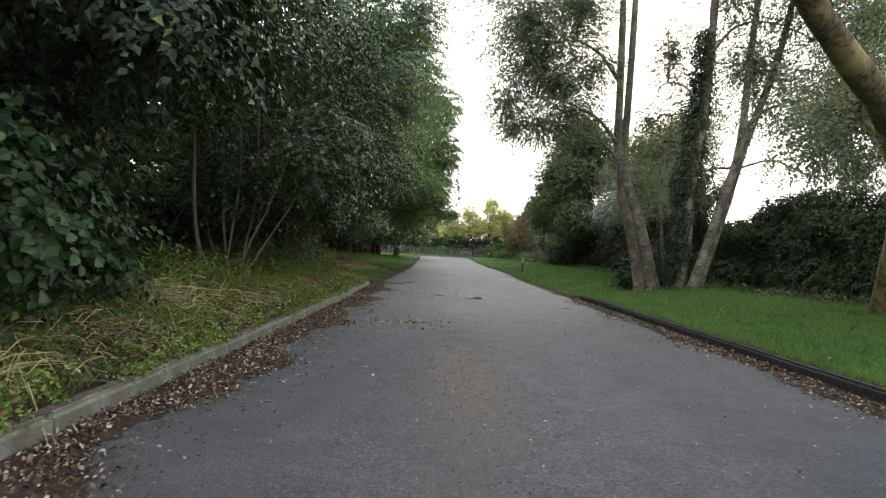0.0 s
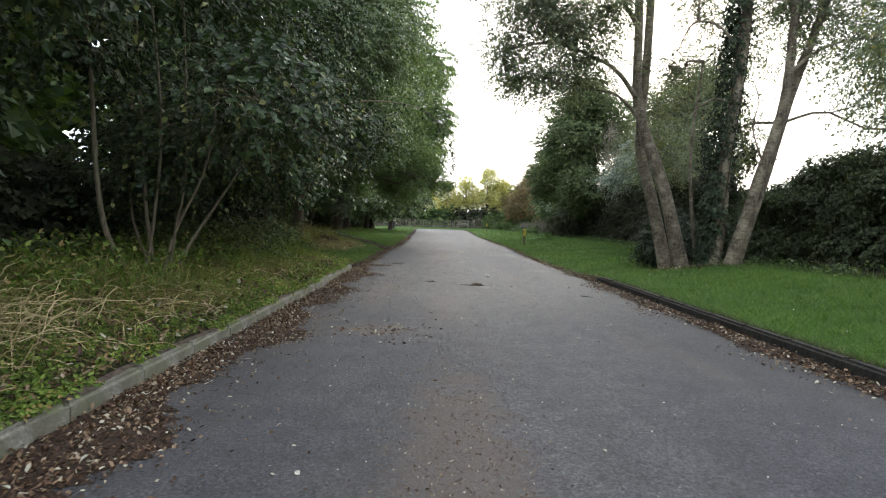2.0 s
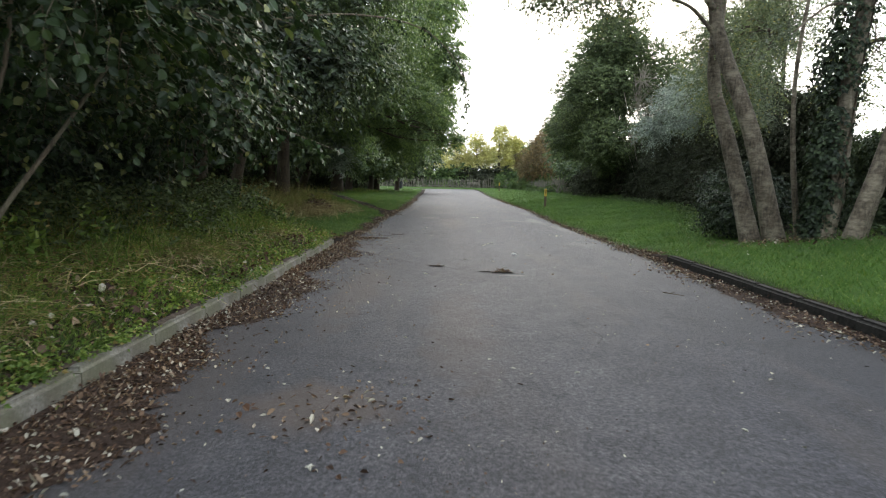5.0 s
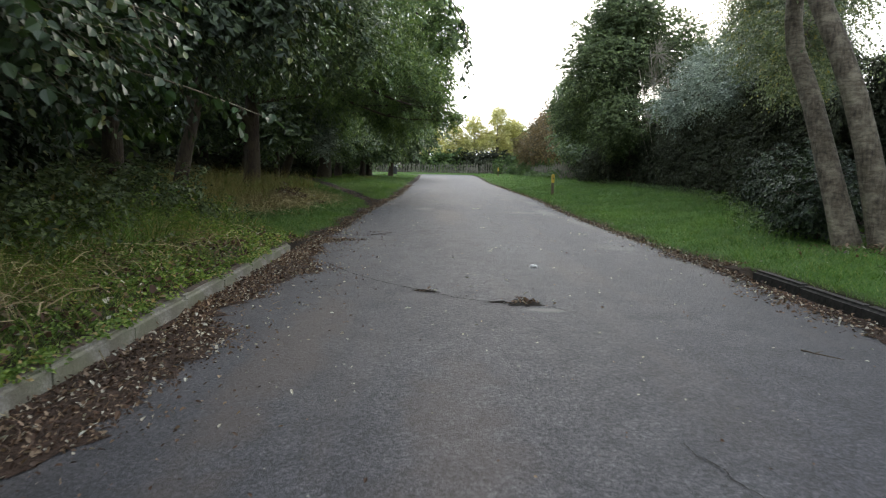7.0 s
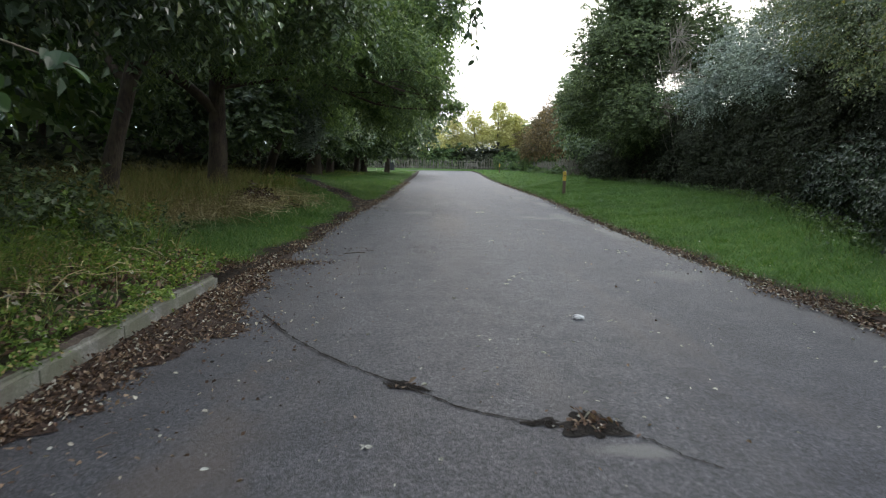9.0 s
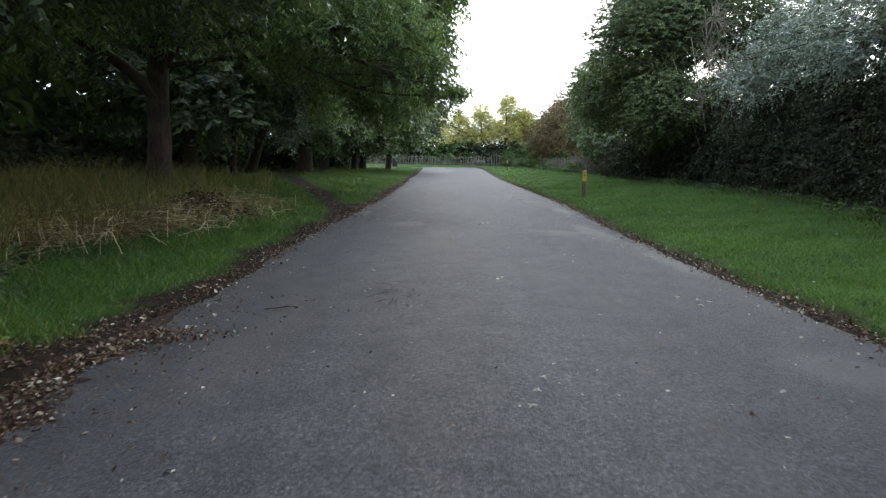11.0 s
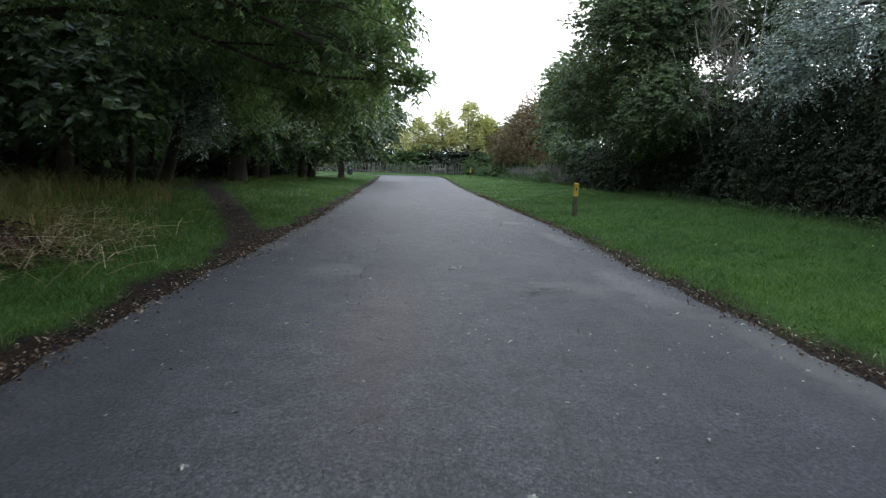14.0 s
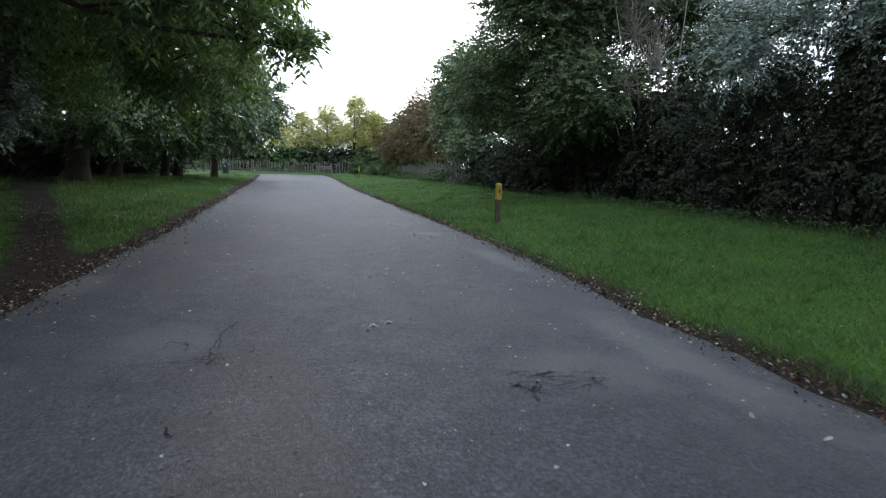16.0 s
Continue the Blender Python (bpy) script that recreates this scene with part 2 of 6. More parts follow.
SILVER = leaf_material("silver_leaf", (0.110, 0.138, 0.122), (0.215, 0.255, 0.235), (0.42, 0.475, 0.455), 0.42, 0.15, sheen=0.45)
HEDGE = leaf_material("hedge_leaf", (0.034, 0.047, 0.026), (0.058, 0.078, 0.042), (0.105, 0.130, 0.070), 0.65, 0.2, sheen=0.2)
OLIVE = leaf_material("field_maple_leaf", (0.045, 0.063, 0.03), (0.087, 0.117, 0.054), (0.1575, 0.198, 0.093), 0.55, 0.22, sheen=0.2)
IVY = leaf_material("ivy_leaf", (0.014, 0.022, 0.013), (0.026, 0.040, 0.021), (0.055, 0.078, 0.040), 0.5, 0.1, sheen=0.25)
YELLOW = leaf_material("yellow_leaf", (0.28, 0.27, 0.10), (0.48, 0.45, 0.18), (0.66, 0.61, 0.31), 0.5, 0.45)
RUST = leaf_material("rust_leaf", (0.070, 0.060, 0.030), (0.160, 0.108, 0.056), (0.235, 0.168, 0.090), 0.5, 0.3)
FARLEAF = leaf_material("far_leaf", (0.038, 0.068, 0.025), (0.072, 0.12, 0.038), (0.13, 0.18, 0.06), 0.5, 0.3)
GRASS = leaf_material("mown_grass", (0.040, 0.094, 0.014), (0.068, 0.142, 0.022), (0.120, 0.205, 0.044), 0.45, 0.38, (0.23, 0.27, 0.10), sheen=0.5, odd_at=0.95)
WEED = leaf_material("weed_leaf", (0.066, 0.112, 0.024), (0.140, 0.215, 0.046), (0.265, 0.340, 0.092), 0.5, 0.3, (0.34, 0.25, 0.12), sheen=0.2, odd_at=0.93)
LONGGRASS = leaf_material("seeding_grass", (0.105, 0.100, 0.038), (0.205, 0.172, 0.074), (0.38, 0.305, 0.155), 0.7, 0.3, sheen=0.12)
STRAW = leaf_material("dead_grass", (0.18, 0.135, 0.070), (0.34, 0.265, 0.15), (0.54, 0.445, 0.29), 0.7, 0.2)
LITTER = leaf_material("fallen_leaf", (0.0328, 0.01804, 0.0123), (0.1025, 0.05576, 0.03444), (0.2788, 0.1968, 0.1394), 0.7, 0.1, (0.4592, 0.4264, 0.3772), odd_at=0.93)
PALE = leaf_material("bleached_leaf", (0.246, 0.2378, 0.205), (0.41, 0.4018, 0.369), (0.5084, 0.5002, 0.4674), 0.6, 0.1)
KERB = kerb_material()
KERB_DARK = plain("mossy_dark_concrete", (0.018, 0.017, 0.015), (0.050, 0.046, 0.040), 24, 0.92, 0.6, 0.01)
SOIL = plain("trodden_soil", (0.04879, 0.03764, 0.02927), (0.1185, 0.092, 0.07249), 18, 0.95, 0.9, 0.03)
WOOD = plain("weathered_timber", (0.082, 0.0615, 0.041), (0.1886, 0.1476, 0.1025), 30, 0.85, 0.5, 0.006, (1, 1, 0.12))
PALING = plain("grey_paling_wood", (0.1148, 0.1, 0.08036), (0.2788, 0.2542, 0.2091), 20, 0.85, 0.4, 0.006, (1, 1, 0.12))
YELLOW_PAINT = plain("yellow_paint", (0.451, 0.2952, 0.0246), (0.5576, 0.3854, 0.041), 14, 0.55, 0.15, 0.002)
BLACK = plain("black_plastic", (0.012, 0.012, 0.013), (0.03, 0.03, 0.032), 20, 0.5, 0.2, 0.002)
MOULD = plain("leaf_mould", (0.018, 0.012, 0.009), (0.075, 0.048, 0.035), 45, 0.9, 1.0, 0.02)
MUD = plain("wet_mud", (0.006, 0.005, 0.004), (0.024, 0.018, 0.014), 40, 0.95, 0.9, 0.02)
FRET = plain("crack_dirt", (0.016, 0.014, 0.013), (0.040, 0.036, 0.033), 40, 0.95, 0.6, 0.01)
PAPER = plain("crumpled_tissue", (0.451, 0.4264, 0.3936), (0.615, 0.5986, 0.574), 30, 0.8, 0.6, 0.01)
GREEN_SCRAP = plain("green_plastic_scrap", (0.02, 0.16, 0.09), (0.04, 0.24, 0.14), 30, 0.5, 0.3, 0.004)

# ---- mesh helpers ----


def part(name, bm, mat, parent, label=""):
    """Links a bmesh as one mesh object under a thing or a part."""
    me = bpy.data.meshes.new(name)
    bm.to_mesh(me)
    bm.free()
    me.materials.append(mat)
    ob = new(name, me)
    if parent is not None:
        ob.parent = parent
    if label:
        tagged(ob, label)
    return ob


class Buf:
    """Collects vertices and faces as arrays, and links them as one mesh."""

    def __init__(self):
        self.v, self.f, self.n = [], [], 0

    def add(self, verts, faces):
        self.v.append(np.asarray(verts, float).reshape(-1, 3))
        self.f.append((np.asarray(faces, np.int64)) + self.n)
        self.n += len(self.v[-1])

    def link(self, name, mat, parent=None, label="", smooth=False, origin=(0, 0, 0)):
        me = bpy.data.meshes.new(name)
        v = np.concatenate(self.v) - np.array(origin)
        me.vertices.add(len(v))
        me.vertices.foreach_set("co", v.astype(np.float32).ravel())
        sizes = np.concatenate([np.full(len(f), f.shape[1]) for f in self.f])
        flat = np.concatenate([f.ravel() for f in self.f])
        me.loops.add(len(flat))
        me.loops.foreach_set("vertex_index", flat.astype(np.int32))
        me.polygons.add(len(sizes))
        me.polygons.foreach_set("loop_start", np.concatenate([[0], np.cumsum(sizes)[:-1]]).astype(np.int32))
        me.polygons.foreach_set("use_smooth", np.full(len(sizes), smooth))
        me.update(calc_edges=True)
        me.validate()
        me.materials.append(mat)
        ob = new(name, me)
        if parent is not None:
            ob.parent = parent
        if label:
            tagged(ob, label)
        return ob


def unit(v):
    return v / np.maximum(np.linalg.norm(v, axis=-1, keepdims=True), 1e-9)


def smooth_line(pts, n):
    """A smooth line of n points through a few given ones."""
    p = np.asarray(pts, float)
    if len(p) < 3:
        return p[0] + (p[-1] - p[0]) * np.linspace(0, 1, n)[:, None]
    q = np.vstack([2 * p[0] - p[1], p, 2 * p[-1] - p[-2]])
    out = []
    for u in np.linspace(0, len(p) - 1 - 1e-6, n):
        i, f = int(u), u - int(u)
        a, b, c, d = q[i:i + 4]
        out.append(0.5 * (2 * b + (c - a) * f + (2 * a - 5 * b + 4 * c - d) * f * f + (3 * b - a - 3 * c + d) * f ** 3))
    return np.array(out)


def tube(buf, pts, r0, r1, sides=8, rough=0.0, rng=None, flare=0.0):
    """A tapered, slightly uneven round stem along pts."""
    p = np.asarray(pts, float)
    m = len(p)
    tan = unit(np.gradient(p, axis=0))
    ref = np.where(np.abs(tan[:, 2:3]) > 0.9, [[1.0, 0.0, 0.0]], [[0.0, 0.0, 1.0]])
    a = unit(np.cross(tan, ref))
    b = np.cross(tan, a)
    s = np.linspace(0, 1, m)
    rad = r0 + (r1 - r0) * s + flare * np.exp(-s * 14)
    ang = np.arange(sides) * 2 * np.pi / sides
    rr = rad[:, None] * np.ones(sides)
    if rough and rng is not None:
        rr = rr * (1 + rng.uniform(-rough, rough, (m, sides)))
    v = p[:, None] + rr[..., None] * (np.cos(ang)[None, :, None] * a[:, None] + np.sin(ang)[None, :, None] * b[:, None])
    i, j = np.meshgrid(np.arange(m - 1), np.arange(sides), indexing="ij")
    k = (j + 1) % sides
    f = np.stack([i * sides + j, i * sides + k, (i + 1) * sides + k, (i + 1) * sides + j], -1).reshape(-1, 4)
    buf.add(v, f)


def sprays(buf, rng, org, dirs, length, n, ll, lw, droop=0.3, lateral=0.8, full=False, twig_buf=None, hang=0.3):
    """Twigs with n leaves set alternately along each. full: rounder leaves of two folded halves."""
    org, dirs = np.asarray(org, float), unit(np.asarray(dirs, float))
    S = len(org)
    t = (np.arange(n) + 0.6) / n
    L = length * rng.uniform(0.7, 1.3, (S, 1, 1))
    down = np.array([0, 0, -1.0])
    pos = org[:, None] + dirs[:, None] * L * t[None, :, None] + down * droop * L * (t ** 2)[None, :, None]
    tan = unit(dirs[:, None] + down * (2 * droop * t)[None, :, None])
    side = unit(np.cross(tan, [0.0, 0.0, 1.0]) + 1e-4)
    sign = np.where(np.arange(n) % 2 == 0, 1.0, -1.0)[None, :, None]
    axis = unit(tan * 0.55 + side * sign * lateral + rng.normal(0, 0.28, (S, n, 3)) + down * hang)
    nor = unit(np.array([0, 0, 0.48]) + 0.85 * dirs[:, None] * [1, 1, 0.35] + rng.normal(0, 0.42, (S, n, 3)))
    w = unit(np.cross(axis, nor))
    up = np.cross(w, axis)
    size = rng.uniform(0.65, 1.25, (S, n, 1))
    l, h = ll * size, lw * size * 0.5
    p0 = pos + rng.normal(0, 0.012, (S, n, 3))
    if full:
        rim = [(0.0, 0.0, 0.0), (0.14, 0.62, 0.05), (0.40, 1.0, 0.08), (0.70, 0.78, 0.05), (1.0, 0.0, -0.10), (0.70, -0.78, 0.05), (0.40, -1.0, 0.08), (0.14, -0.62, 0.05)]
        v = np.stack([p0 + axis * l * a + w * h * c + up * l * e for a, c, e in rim], 2).reshape(-1, 3)
        i = np.arange(S * n)[:, None] * 8
        buf.add(v, np.concatenate([i + np.array([[0, 1, 2, 3, 4]]), i + np.array([[0, 4, 5, 6, 7]])]))
    else:
        v = np.stack([p0, p0 + axis * l * .40 + w * h + up * l * .10, p0 + axis * l * 1.05 - up * l * .10, p0 + axis * l * .40 - w * h + up * l * .10], 2).reshape(-1, 3)
        buf.add(v, np.arange(S * n * 4).reshape(-1, 4))
    if twig_buf is not None:
        a, c = org, org + dirs * L[:, 0] + down * droop * L[:, 0]
        m = org + dirs * L[:, 0] * 0.55 + down * droop * L[:, 0] * 0.3
        s0 = unit(np.cross(dirs, [0.0, 0.0, 1.0]) + 1e-4) * 0.004
        u0 = np.array([0, 0, 0.006])
        v = np.stack([a - s0, a + s0, a + u0, m - s0 * .7, m + s0 * .7, m + u0 * .7, c], 1).reshape(-1, 3)
        i = np.arange(S)[:, None] * 7
        quads = np.concatenate([i + np.array([q]) for q in ([0, 1, 4, 3], [1, 2, 5, 4], [2, 0, 3, 5])])
        tris = np.concatenate([i + np.array([q]) for q in ([3, 4, 6], [4, 5, 6], [5, 3, 6])])
        n0 = twig_buf.n
        twig_buf.add(v, quads)
        twig_buf.f.append(tris + n0)


def wave(rng, scale):
    """A smooth random field, about -1 to 1."""
    k = rng.normal(0, 1, (6, 3)) * scale
    ph = rng.uniform(0, 6.28, 6)
    return lambda p: np.sin(p @ k.T + ph).mean(-1) * 1.6


LEAFKIND = {  # spray length, leaves, leaf length, width, droop, lateral, hang
    "broad": (0.55, 11, 0.098, 0.060, 0.35, 0.8, 0.3),
    "hazel": (0.55, 9, 0.105, 0.085, 0.30, 0.8, 0.3),
    "ash": (0.30, 11, 0.105, 0.036, 0.45, 1.2, 0.6),
    "alder": (0.45, 10, 0.060, 0.042, 0.30, 0.8, 0.35),
    "oak": (0.50, 9, 0.15, 0.10, 0.25, 0.8, 0.2),
    "silver": (0.50, 12, 0.080, 0.044, 0.20, 0.7, 0.15),
    "ivy": (0.35, 8, 0.085, 0.075, 0.4, 0.8, 0.5),
    "far": (0.9, 9, 0.26, 0.17, 0.25, 0.8, 0.2),
}


def crown(buf, rng, lobe, kind, cover, full=False, twig_buf=None, gaps=0.15, shell=0.55, size=1.0, flat_to=None, haze=0.4, back=1.0):
    """Leaves in one lobe (centre, radii) of a crown: cover is leaf area per area of the lobe's surface."""
    c, r = np.array(lobe[:3]), np.array(lobe[3:6])
    ln, n, ll, lw, droop, lat, hang = LEAFKIND[kind]
    ln, ll, lw = ln * size, ll * size, lw * size
    area = 4 * np.pi * ((r[0] * r[1]) ** 1.6 + (r[0] * r[2]) ** 1.6 + (r[1] * r[2]) ** 1.6) ** (1 / 1.6) / 3 ** (1 / 1.6)
    S = max(4, int(area * cover / (0.55 * ll * lw * n) * (min(1.0, r.mean() / 1.8) if shell < 0.15 else 1.0)))
    # flattened layers of foliage on the lobe, with gaps between them
    K = int(10 + area / 2.2)
    ld = unit(rng.normal(0, 1, (K, 3)))
    lc = c + ld * r * rng.uniform(shell, 0.92, (K, 1)) * 0.85
    k = rng.integers(0, K, S)
    q = unit(rng.normal(0, 1, (S, 3))) * rng.uniform(0, 1, (S, 1)) ** 0.5
    w = max(0.40, 0.36 * r.mean())
    grow = rng.uniform(0.7, 1.35, K)[k][:, None]
    p = lc[k] + q * grow * np.array([w, w, w * 0.55])
    loose = rng.uniform(0, 1, S) < haze          # the rest fills the lobe evenly, with an uneven outline
    fd = unit(rng.normal(0, 1, (S, 3)))
    lump = wave(rng, 2.4)
    fr = (shell + (1.02 - shell) * rng.uniform(0, 1, S) ** 0.6) * (1 + 0.18 * lump(fd * 1.4))
    p = np.where(loose[:, None], c + fd * r * fr[:, None], p)
    p[:, 2] -= 0.16 * w * (q[:, 0] ** 2 + q[:, 1] ** 2) * grow[:, 0]
    field = wave(rng, 1.5 / max(0.5, r.min() * 0.5))
    keep = field(p) > (-1 + 1.7 * gaps)
    if flat_to is not None:
        keep &= p[:, 2] > flat_to
    keep &= p[:, 2] > 0.35
    if back < 1:                                # the far side, turned from the road, is thinner
        away = (p[:, 0] - c[0]) * np.sign(c[0]) > 0.35 * r[0]
        keep &= ~away | (rng.uniform(0, 1, S) < back)
    p, d = p[keep], unit(np.where(loose[:, None], fd * [1, 1, 0.6], ld[k] * [1, 1, 0.45] + q * [0.7, 0.7, 0.3]))[keep]
    out = unit(d + rng.normal(0, 0.3, p.shape))
    sprays(buf, rng, p - out * ln * 0.6, out, ln, n, ll, lw, droop, lat, full, twig_buf, hang)


def limb_to(buf, rng, a, b, r0, r1, sag=0.0, bend=0.15, sides=7, n=9):
    a, b = np.array(a, float), np.array(b, float)
    d = np.linalg.norm(b - a)
    m1 = a + (b - a) * 0.33 + rng.normal(0, bend * d * 0.4, 3) + [0, 0, 0.08 * d]
    m2 = a + (b - a) * 0.68 + rng.normal(0, bend * d * 0.4, 3) + [0, 0, 0.06 * d - sag]
    line = smooth_line([a, m1, m2, b], n)
    tube(buf, line, r0, r1, sides, 0.06, rng)
    return line


def tree(name, label, base, stems, lobes, kind, leaf_mat, bark, cover=1.6, full=False, twigs=False, gaps=0.15,
         shell=0.55, size=1.0, seed=1, category="tree", sub=6, limb_r=0.05, flat_to=None, parts="trunk", group="", haze=0.4, back=1.0, gnarl=0.05):
    """A tree: stems are lists of points with radii; every lobe of the crown has its limb."""
    rng = np.random.default_rng(seed)
    root = tagged(new(name), label, category, group)
    root.location = base
    o = np.array(base, float)
    lines = []
    for pts, r0, r1 in stems:
        b = Buf()
        line = smooth_line(pts, 16)
        tube(b, line, r0, r1, 12, gnarl, rng, flare=r0 * 0.35)
        b.link(parts, bark, root, smooth=True, origin=o)
        lines.append((line, r0, r1))
    leaf, tw, fine = Buf(), Buf() if twigs else None, Buf()
    for lobe in lobes:
        c, r = np.array(lobe[:3]), np.array(lobe[3:6])
        if lines:
            b = Buf()
            allp = np.vstack([ln[4:] for ln, _, _ in lines])
            below = allp[allp[:, 2] < c[2] + 0.3 * r[2]]
            pool = below if len(below) else allp
            a = pool[np.argmin(np.linalg.norm((pool - c) * [1, 1, 0.8], axis=1))]
            line = limb_to(b, rng, a, c + r * rng.uniform(-0.2, 0.2, 3), limb_r, limb_r * 0.45)
            for _ in range(sub):
                d = unit(rng.normal(0, 1, 3) + [0, 0, 0.25])
                s = line[rng.integers(3, len(line))]
                limb_to(fine, rng, s, c + d * r * 0.85, limb_r * 0.42, limb_r * 0.10, 0.05, 0.15, 5, 7)
            b.link("limb", bark, root, smooth=True, origin=o)
        crown(leaf, rng, lobe, kind, cover, full, tw, gaps, shell, size, flat_to, haze, back)
    leaf.link("crown", leaf_mat, root, origin=o)
    if fine.n:
        tagged(fine.link("branchwork", bark, root, smooth=True, origin=o), kind="stuff")
    if tw is not None:
        tw.link("twigwork", bark, root, origin=o)
    return root


def slab(name, size, mat, parent, at=(0, 0, 0), bevel=0.006, turn=(0, 0, 0), label=""):
    """A board or block with softened edges."""
    bm = bmesh.new()
    bmesh.ops.create_cube(bm, size=1.0)
    bmesh.ops.scale(bm, vec=size, verts=bm.verts)
    if bevel:
        bmesh.ops.bevel(bm, geom=list(bm.edges), offset=bevel, segments=1, affect="EDGES")
    ob = part(name, bm, mat, parent, label)
    ob.matrix_basis = pose(*at, *turn)
    return ob

# ---- the ground ----


def step(a, b, x):
    t = np.clip((np.asarray(x, float) - a) / (b - a), 0, 1)
    return t * t * (3 - 2 * t)


def edge_left(y):
    return -2.43 - 0.015 * (np.sqrt((12.0 - np.clip(np.asarray(y, float), -6, 60)) ** 2 + 4.0) + (12.0 - np.clip(np.asarray(y, float), -6, 60))) * (1 - step(14, 18, y)) + 0.26 * step(16.8, 20.5, y) + 0.30 * step(23, 35, y) - 0.3 * step(60, 90, y)


def edge_right(y):
    return 3.12 - 0.12 * step(15.5, 19, y) + 0.33 * step(24.5, 33, y) + 0.9 * step(50, 85, y)


def road_gap(x, y):
    """Distance outside the road's edge; negative on the road."""
    x, y = np.asarray(x, float), np.asarray(y, float)
    a = np.maximum(np.maximum(edge_left(y) - x, x - edge_right(y)), y - 93)
    b = np.maximum(np.maximum(x - 1.5, 87 - y), y - 93)
    return np.minimum(a, b)


def ground_z(x, y):
    """Height of the verges; the sheet dips under the road."""
    x, y = np.asarray(x, float), np.asarray(y, float)
    dl, dr = edge_left(y) - x, x - edge_right(y)
    near_l, near_r = 1 - step(16.8, 19.5, y), 1 - step(14.8, 17.5, y)
    zl = near_l * (0.12 + 0.22 * np.clip(dl, 0, 1.6)) + (1 - near_l) * (-0.013 + 0.12 * np.clip(dl - 0.12, 0, 0.3) + 0.075 * np.clip(dl - 0.4, 0, 4.5))
    zr = near_r * (0.11 + 0.135 * np.clip(dr, 0, 2.5)) + (1 - near_r) * (-0.013 + 0.12 * np.clip(dr - 0.12, 0, 0.3) + 0.085 * np.clip(dr - 0.4, 0, 4.0))
    sunk = np.where(y > np.where(x > 0, 16.6, 18.6), np.maximum(-0.08, -0.013 + 0.3 * np.maximum(dl, dr)), -0.08)
    z = np.where(dl > 0, zl, np.where(dr > 0, zr, sunk))
    z = z + 0.025 * np.sin(x * 1.7 + 0.6 * y) * np.sin(y * 1.1 - 0.4 * x) * np.clip(np.maximum(dl, dr), 0, 1)
    z = np.where((dl > 0) & (dl < 0.122) & (y < 17.3) | (dr > 0) & (dr < 0.122) & (y < 15.3), -0.08, z)
    far = step(55, 80, y)
    g = road_gap(x, y)
    z = z * (1 - far) + far * np.where(g > 0, 0.02 + 0.03 * np.clip(g, 0, 4), -0.08)
    return z


def path_gap(x, y):
    """Distance from the middle of the trodden path that leaves the road."""
    s = np.array([(-1.9, 27.6), (-2.66, 29.9), (-3.7, 33.2), (-5.2, 37.6), (-8.4, 47.0)])
    q = np.stack([np.asarray(x, float), np.asarray(y, float)], -1)
    best = np.full(q.shape[:-1], 99.0)
    for a, b in zip(s[:-1], s[1:]):
        t = np.clip(((q - a) @ (b - a)) / ((b - a) @ (b - a)), 0, 1)
        best = np.minimum(best, np.linalg.norm(q - a - t[..., None] * (b - a), axis=-1))
    return best


def mouth(x, y):
    """Below 1 on the bare ground where the trodden path meets the road."""
    return np.hypot((np.asarray(x, float) + 2.15) / 0.55, (np.asarray(y, float) - 28.7) / 1.9)


def hedge_front(y):
    return np.interp(y, [0, 8, 17, 19, 24, 28, 32, 50, 75], [9.2, 8.8, 6.2, 5.3, 6.9, 8.0, 8.7, 9.2, 11.5])


def build_ground():
    ys = np.concatenate([[-600, -120, -40, -20], np.arange(-12, 60, 0.4), np.arange(60, 130, 1.5), [140, 170, 240, 400, 900, 2000]])
    off = np.concatenate([[0.0, 0.004, 0.118, 0.127], np.arange(0.2, 1.0, 0.1), np.arange(1.0, 4.5, 0.25), np.arange(4.5, 14, 0.9), [16, 22, 35, 70, 200, 600, 2000]])
    vs, turf = [], []
    for y in ys:
        el, er = edge_left(y), edge_right(y)
        x = np.concatenate([(el - off)[::-1], np.linspace(el + 0.02, er - 0.02, 5), er + off])
        yy = np.full(len(x), y)
        z = ground_z(np.where(np.isclose(x, el), x - 0.001, np.where(np.isclose(x, er), x + 0.001, x)), yy)
        vs.append(np.stack([x, yy, z], -1))
        g = road_gap(x, yy)
        right = x > 0
        bare = np.where(yy > 16.5, np.where(right, 0.22, 0.32) + 0.10 * np.sin(yy * 2.3) + 0.06 * np.sin(yy * 7.1), 0.0)
        m = step(bare, bare + 0.25, np.where(yy < 17, g - 0.1, g))
        m = m * np.where(right, 1 - step(-0.3, 0.4, x - hedge_front(yy)), np.where(yy < 17.5, 0.35, 1 - 0.85 * step(2.2 + 1.6 * (yy > 27), 3.6 + 1.8 * (yy > 27), g) * (yy < 60)))
        m = m * step(0.30, 0.50, path_gap(x, yy)) * step(0.75, 1.1, mouth(x, yy))
        turf.append(m)
    nx = len(vs[0])
    b = Buf()
    i, j = np.meshgrid(np.arange(len(ys) - 1), np.arange(nx - 1), indexing="ij")
    b.add(np.concatenate(vs), np.stack([i * nx + j, i * nx + j + 1, (i + 1) * nx + j + 1, (i + 1) * nx + j], -1).reshape(-1, 4))
    ob = b.link("ground", GROUND, smooth=True)
    at = ob.data.attributes.new("turf", "FLOAT", "POINT")
    at.data.foreach_set("value", np.concatenate(turf).astype(np.float32))
    return tagged(ob, "grass verges and bare soil under the trees", "ground", kind="structure")


